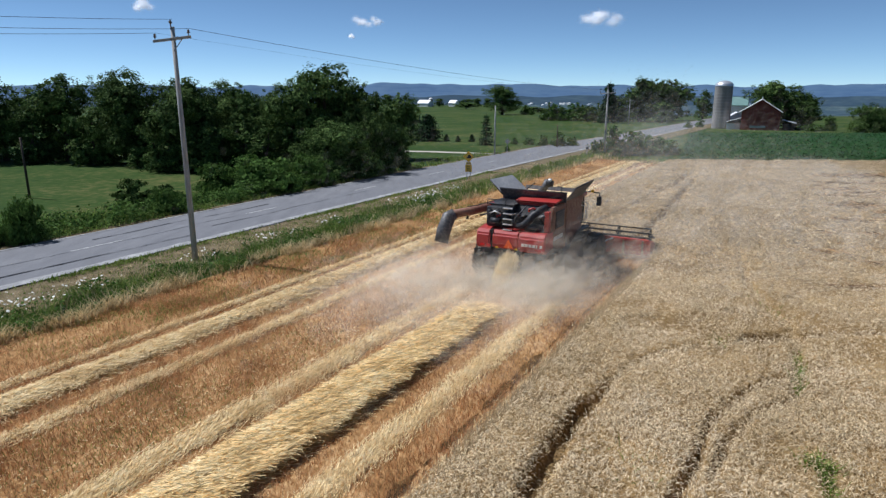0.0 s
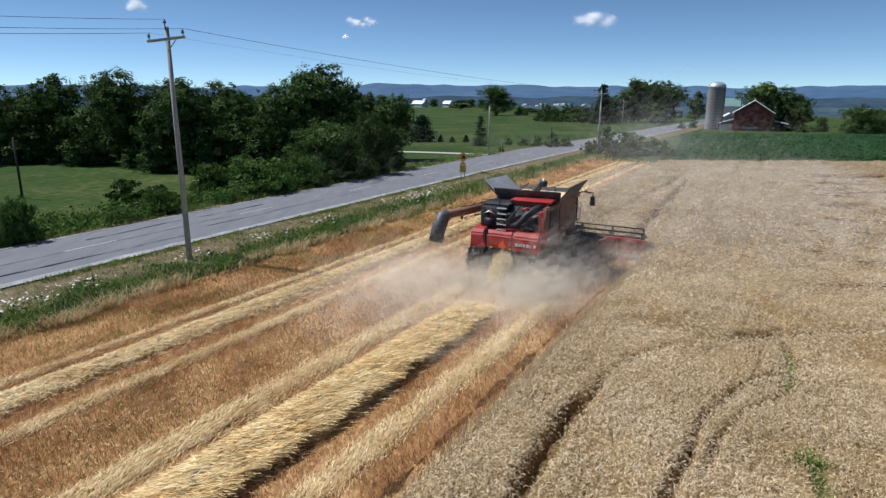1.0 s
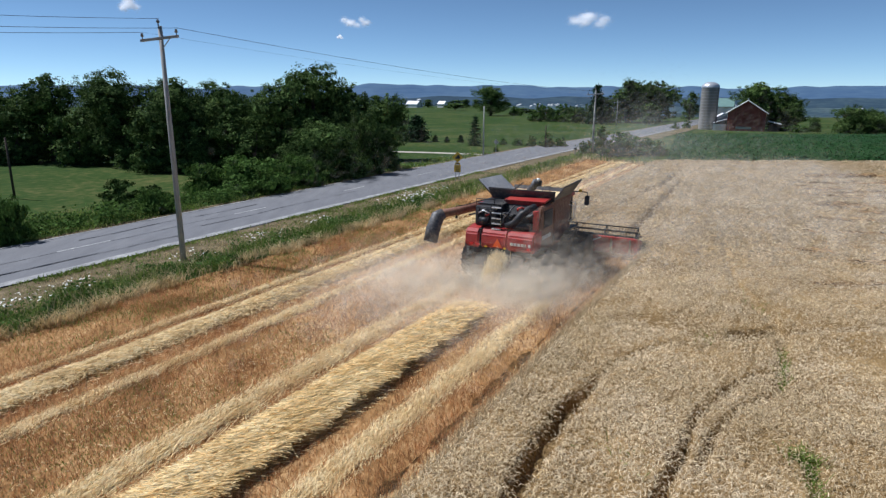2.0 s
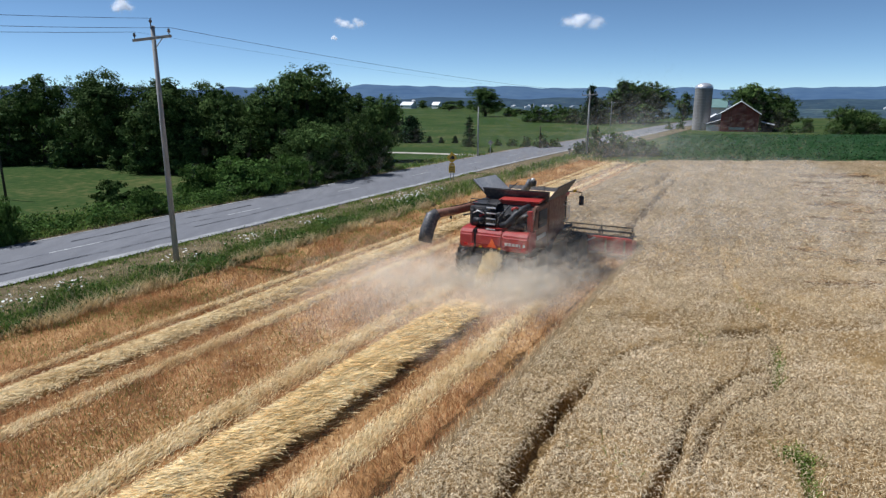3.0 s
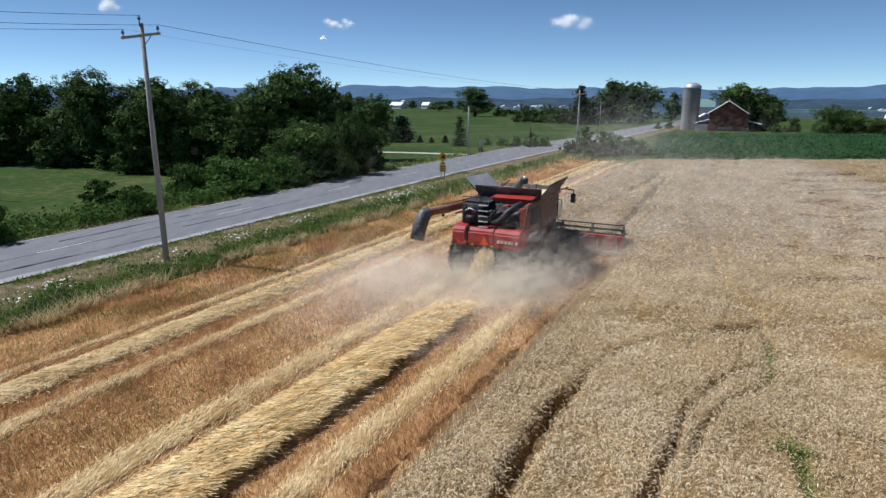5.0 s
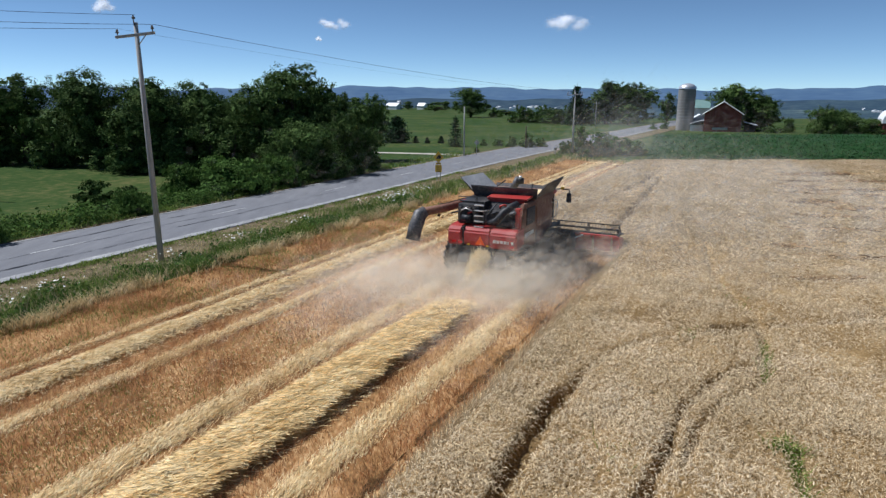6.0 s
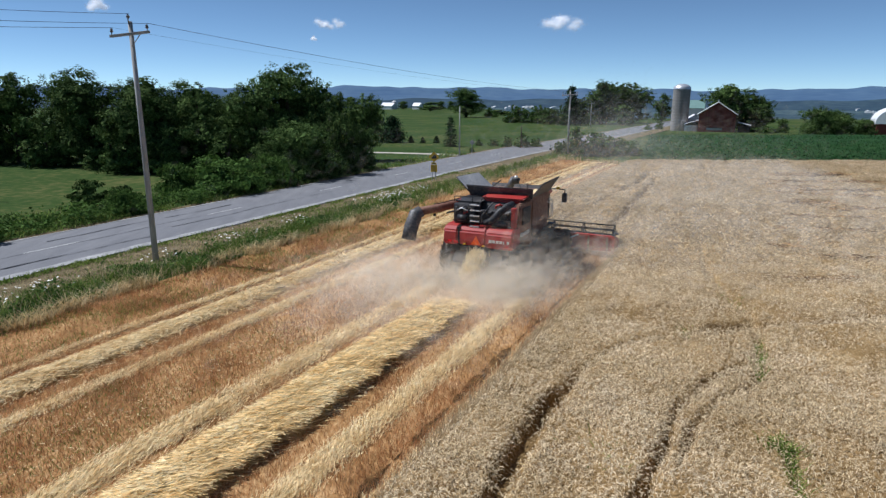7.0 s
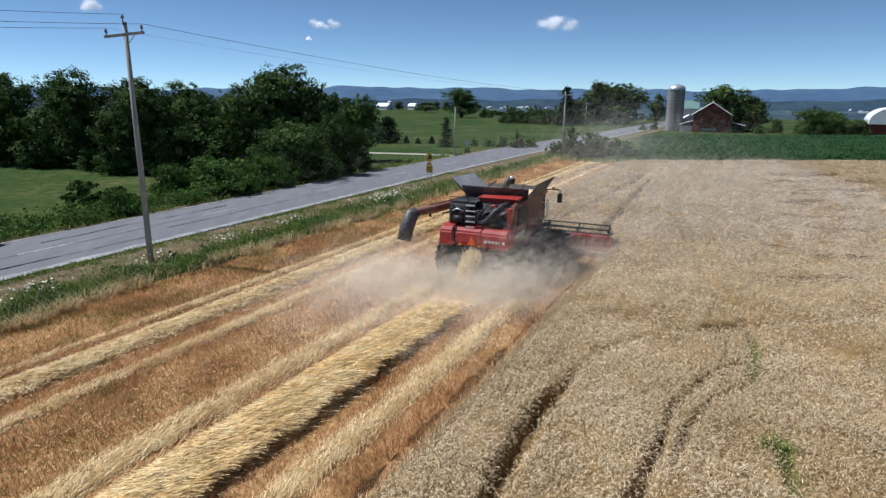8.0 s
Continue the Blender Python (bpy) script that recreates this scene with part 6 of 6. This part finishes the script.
def wheel(x, y, r, width, lugs):
    """A lugged tyre on a dished rim."""
    outer = 1 if x > 0 else -1
    bm = bmesh.new()
    h = width / 2
    lathe(bm, [(-h, r * 0.60), (-h * 1.02, r * 0.80), (-h * 0.9, r * 0.92), (-h * 0.5, r * 0.955), (h * 0.5, r * 0.955), (h * 0.9, r * 0.92), (h * 1.02, r * 0.80), (h, r * 0.60)], 36)
    for k in range(lugs):
        a = 2 * math.pi * k / lugs
        for sgn in (-1, 1):
            mm = Matrix.Rotation(a + (math.pi / lugs if sgn > 0 else 0), 4, "X") @ Matrix.Translation((sgn * h * 0.48, 0, r * 0.955)) @ Matrix.Rotation(sgn * radians(38), 4, "Z")
            box(bm, -h * 0.58, h * 0.58, -0.035, 0.035, -0.05, r * 0.045, 0, mm)
    bmesh.ops.transform(bm, verts=bm.verts, matrix=Matrix.Translation((x, y, r)))
    w = part("wheel", bm, M_RUBBER, mach, "large lugged rubber tyre")
    bm = bmesh.new()
    lathe(bm, [(-h * 0.8, r * 0.61), (h * 0.3 * outer, r * 0.58), (h * 0.35 * outer, r * 0.25), (h * 0.6 * outer, r * 0.22), (h * 0.62 * outer, 0.05)], 28, Matrix.Translation((x, y, r)))
    part("rim", bm, M_RIM, w, "dusty pale wheel rim")


for sx_ in (-1, 1):
    wheel(sx_ * 1.62, 0.85, 0.84, 0.55, 20)
    wheel(sx_ * 1.62, 4.3, 0.90, 0.75, 24)
    wheel(sx_ * 2.40, 4.3, 0.90, 0.6, 24)
mtube("rear_axle", [(-1.5, 0.85, 0.84), (1.5, 0.85, 0.84)], 0.12, M_MACH_BLACK)
mtube("front_axle", [(-2.4, 4.3, 0.90), (2.4, 4.3, 0.90)], 0.18, M_MACH_BLACK)
mbox("straw_chopper", -0.95, 0.95, 0.18, 0.95, 0.95, 1.38, M_MACH_BLACK, bevel=0.05)
for x in (-0.85, 0.85):
    mpoly("spreader_plate", [(x - 0.25, 0.1, 1.3), (x + 0.25, 0.1, 1.3), (x + 0.3, -0.15, 0.85), (x - 0.3, -0.15, 0.85)], 0.03, M_MACH_BLACK)
mbox("feeder_house", -0.65, 0.65, 5.4, 7.2, 0.55, 1.35, M_RED_DIRTY, bevel=0.05)

# grain header with its reel
header = thing("grain_header", cx, cy, 0.02, -30, "wide red grain header with a turning pickup reel", "harvester header")
H0, H1 = -4.0, 4.35
def hbox(name, x0, x1, y0, y1, z0, z1, mat, parent=None, bevel=0.02, label=""):
    return mbox(name, x0, x1, y0, y1, z0, z1, mat, parent or header, bevel, label)
hbox("back_sheet", H0, H1, 7.00, 7.08, 0.18, 0.98, M_RED)
hbox("top_beam", H0, H1, 6.92, 7.10, 0.96, 1.12, M_RED, bevel=0.03)
hbox("lower_beam", H0, H1, 6.92, 7.05, 0.14, 0.30, M_RED_DIRTY, bevel=0.03)
bm = bmesh.new()
prism(bm, [(7.06, 0.16), (8.25, 0.08), (8.25, 0.12), (7.06, 0.22)], H0 + 0.05, H1 - 0.05)
part("platform", bm, M_TANK, header)
for k in range(9):
    x = H0 + 0.5 + k * 0.94
    hbox("brace", x - 0.04, x + 0.04, 6.90, 7.0, 0.2, 1.05, M_RED_DIRTY, bevel=0.01)
for x in (H0, H1):
    bm = bmesh.new()
    prism(bm, [(6.85, 0.1), (6.85, 1.1), (7.6, 0.95), (8.5, 0.45), (8.95, 0.12), (8.5, 0.06)], x - 0.06, x + 0.06)
    part("end_shield", bm, M_RED, header)
    hbox("divider", x - 0.09, x + 0.09, 8.2, 8.9, 0.08, 0.35, M_MACH_BLACK, bevel=0.04)
    arm = mtube("reel_arm", [(x * 0.985, 6.95, 1.1), (x * 0.985, 7.7, 1.12), (x * 0.985, 8.2, 1.0)], 0.06, M_MACH_BLACK, header, 8)
mtube("cross_auger", [(H0 + 0.1, 7.45, 0.48), (H1 - 0.1, 7.45, 0.48)], 0.22, M_TANK, header, 14)
reel = mtube("reel_shaft", [(H0 + 0.15, 7.85, 0.98), (H1 - 0.15, 7.85, 0.98)], 0.07, M_MACH_BLACK, header, 10)
for k in range(6):
    a = radians(15 + 60 * k)
    by_, bz = 7.85 + 0.50 * math.cos(a), 0.98 + 0.50 * math.sin(a)
    mtube("reel_bat", [(H0 + 0.15, by_, bz), (H1 - 0.15, by_, bz)], 0.032, M_MACH_BLACK, reel, 6)
    bm = bmesh.new()
    for j in range(52):
        x = H0 + 0.22 + j * 0.149
        tube(bm, [(x, by_, bz), (x, by_ - 0.03, bz - 0.22)], 0.008, 3)
    tagged(part("tines", bm, M_MACH_BLACK, reel), kind="stuff")
for j in range(6):
    x = H0 + 0.2 + j * (H1 - H0 - 0.4) / 5
    bm = bmesh.new()
    for k in range(6):
        a = radians(15 + 60 * k)
        tube(bm, [(x, 7.85, 0.98), (x, 7.85 + 0.5 * math.cos(a), 0.98 + 0.5 * math.sin(a))], 0.025, 5)
        b = a + radians(60)
        tube(bm, [(x, 7.85 + 0.5 * math.cos(a), 0.98 + 0.5 * math.sin(a)), (x, 7.85 + 0.5 * math.cos(b), 0.98 + 0.5 * math.sin(b))], 0.02, 5)
    part("reel_spider", bm, M_MACH_BLACK, reel)
mtube("lift_cylinder", [(1.6, 6.3, 0.7), (2.6, 6.98, 1.05)], 0.04, M_RUNG, header, 8)


# ---- straw and dust behind the harvester ----
def local_to_world(p):
    """From the harvester's own axes to the world."""
    u, s = CU + p[:, 0], CS + p[:, 1]
    x, y = us(u, s)
    return np.stack([x, y, p[:, 2]], 1)


dr = np.random.default_rng(41)
n = 13000
t = dr.uniform(0, 1, n) ** 0.8
fall = np.stack([0.02 - 0.12 * t + dr.normal(0, 0.16 - 0.03 * t, n), 0.1 - 0.95 * t + dr.normal(0, 0.1, n), 1.25 - 1.05 * t ** 1.6 + dr.normal(0, 0.08, n)], 1)
fu_, fs_ = CU + fall[:, 0], CS + fall[:, 1]
joined("falling_straw", [strands(fu_, fs_, np.maximum(fall[:, 2], 0.05), 0.10, 0.010, 0.0, 0.35, 2.4)], surface("bright_chaff", [(0.784, 0.657, 0.424), (0.89, 0.784, 0.551), (0.92, 0.869, 0.657)], 1.0, 9.0, 0.7, island=0.2, translucent=0.3), "straw tumbling from the rear of the harvester", "straw")


def puff(centre, spread, count, low=0.011):
    p = dr.normal(0, 1, (count * 7 // 10, 3)) * spread + centre
    p[:, 2] = np.abs(p[:, 2] - low) + low
    return p


cloud_parts = [
    puff((-0.3, -2.4, 0.20), (2.2, 1.9, 0.28), 8000),
    puff((-3.2, -2.4, 0.35), (2.0, 2.6, 0.5), 9500),
    puff((-0.2, 0.6, 0.6), (1.2, 0.6, 0.5), 4200),
    puff((1.7, -1.0, 0.35), (1.0, 1.8, 0.4), 5000),
    puff((2.5, 1.6, 0.5), (1.0, 1.9, 0.45), 4200),
    puff((1.8, 0.8, 1.5), (0.7, 1.6, 0.8), 1200),
    puff((4.5, 6.0, 0.9), (2.2, 4.0, 0.6), 2600),
    puff((2.3, -1.2, 0.7), (0.9, 1.3, 0.6), 4500),
    puff((-2.9, -2.2, 0.7), (1.3, 1.8, 0.6), 4500),
    puff((-1.0, -6.0, 0.2), (2.6, 2.0, 0.25), 4200),
    puff((-0.4, -0.7, 0.45), (1.5, 0.5, 0.35), 3600),
    puff((2.2, 2.6, 0.8), (0.6, 1.2, 0.6), 2200),
    puff((3.6, 5.6, 0.4), (0.9, 1.0, 0.35), 1800),
]
dp = np.concatenate(cloud_parts)
dp = dp[dp[:, 1] < 12]
co, fa = leaf_cloud(local_to_world(dp), np.tile([list(SUN_TO)], (len(dp), 1)), 0.58, dr, 0.9, 0.8)
joined("dust", [(co, fa)], M_DUST, "pale tan dust and chaff drifting behind the harvester", "dust")
# thin dust carried on the wind over the far field
n = 22000
hp = np.stack([dr.normal(26, 11, n), dr.normal(70, 15, n), np.abs(dr.normal(1.2, 2.2, n)) + 0.3], 1)
hp[:, 0] += (hp[:, 1] - 74) * 0.45
co, fa = leaf_cloud(hp, np.tile([list(SUN_TO)], (len(hp), 1)), 0.70, dr, 0.9, 0.8)
joined("dust_haze", [(co, fa)], airy("thin_dust", (0.85, 0.78, 0.68), 0.011), "thin dust haze drifting over the field's end", "dust")
# a taller plume of it beyond the field's corner
n = 13000
qy = dr.normal(84, 7, n)
qp = np.stack([25.5 + (qy - 76) * 0.36 + dr.normal(0, 4.0, n), qy, np.abs(dr.normal(0, 3.6, n)) + 0.3], 1)
co, fa = leaf_cloud(qp, np.tile([list(SUN_TO)], (len(qp), 1)), 0.75, dr, 0.9, 0.8)
joined("dust_plume", [(co, fa)], airy("drifting_dust", (0.95, 0.92, 0.86), 0.009), "pale dust plume drifting across the far lane", "dust")
# a low veil of dust that has drifted across the standing wheat
n = 21500
vp = np.stack([dr.uniform(-12, 34, n), dr.uniform(18, 69, n), np.abs(dr.normal(0, 0.35, n)) + 0.85], 1)
vp[:, 0] += vp[:, 1] * 0.25 - 10
vu, vs = to_us(vp[:, 0], vp[:, 1])
vp = vp[(vu > -15) & ((vu > -5.6) | (vs > 31)) & (dr.uniform(0, 1, n) < np.clip((vp[:, 1] - 17) / 14, 0, 1) * np.clip((70 - vp[:, 1]) / 10, 0, 1))]
co, fa = leaf_cloud(vp, np.tile([list(SUN_TO)], (len(vp), 1)), 1.5, dr, 0.9, 0.8)
joined("dust_veil", [(co, fa)], airy("settling_dust", (0.96, 0.90, 0.78), 0.015), "thin pale dust settling over the standing wheat", "dust")
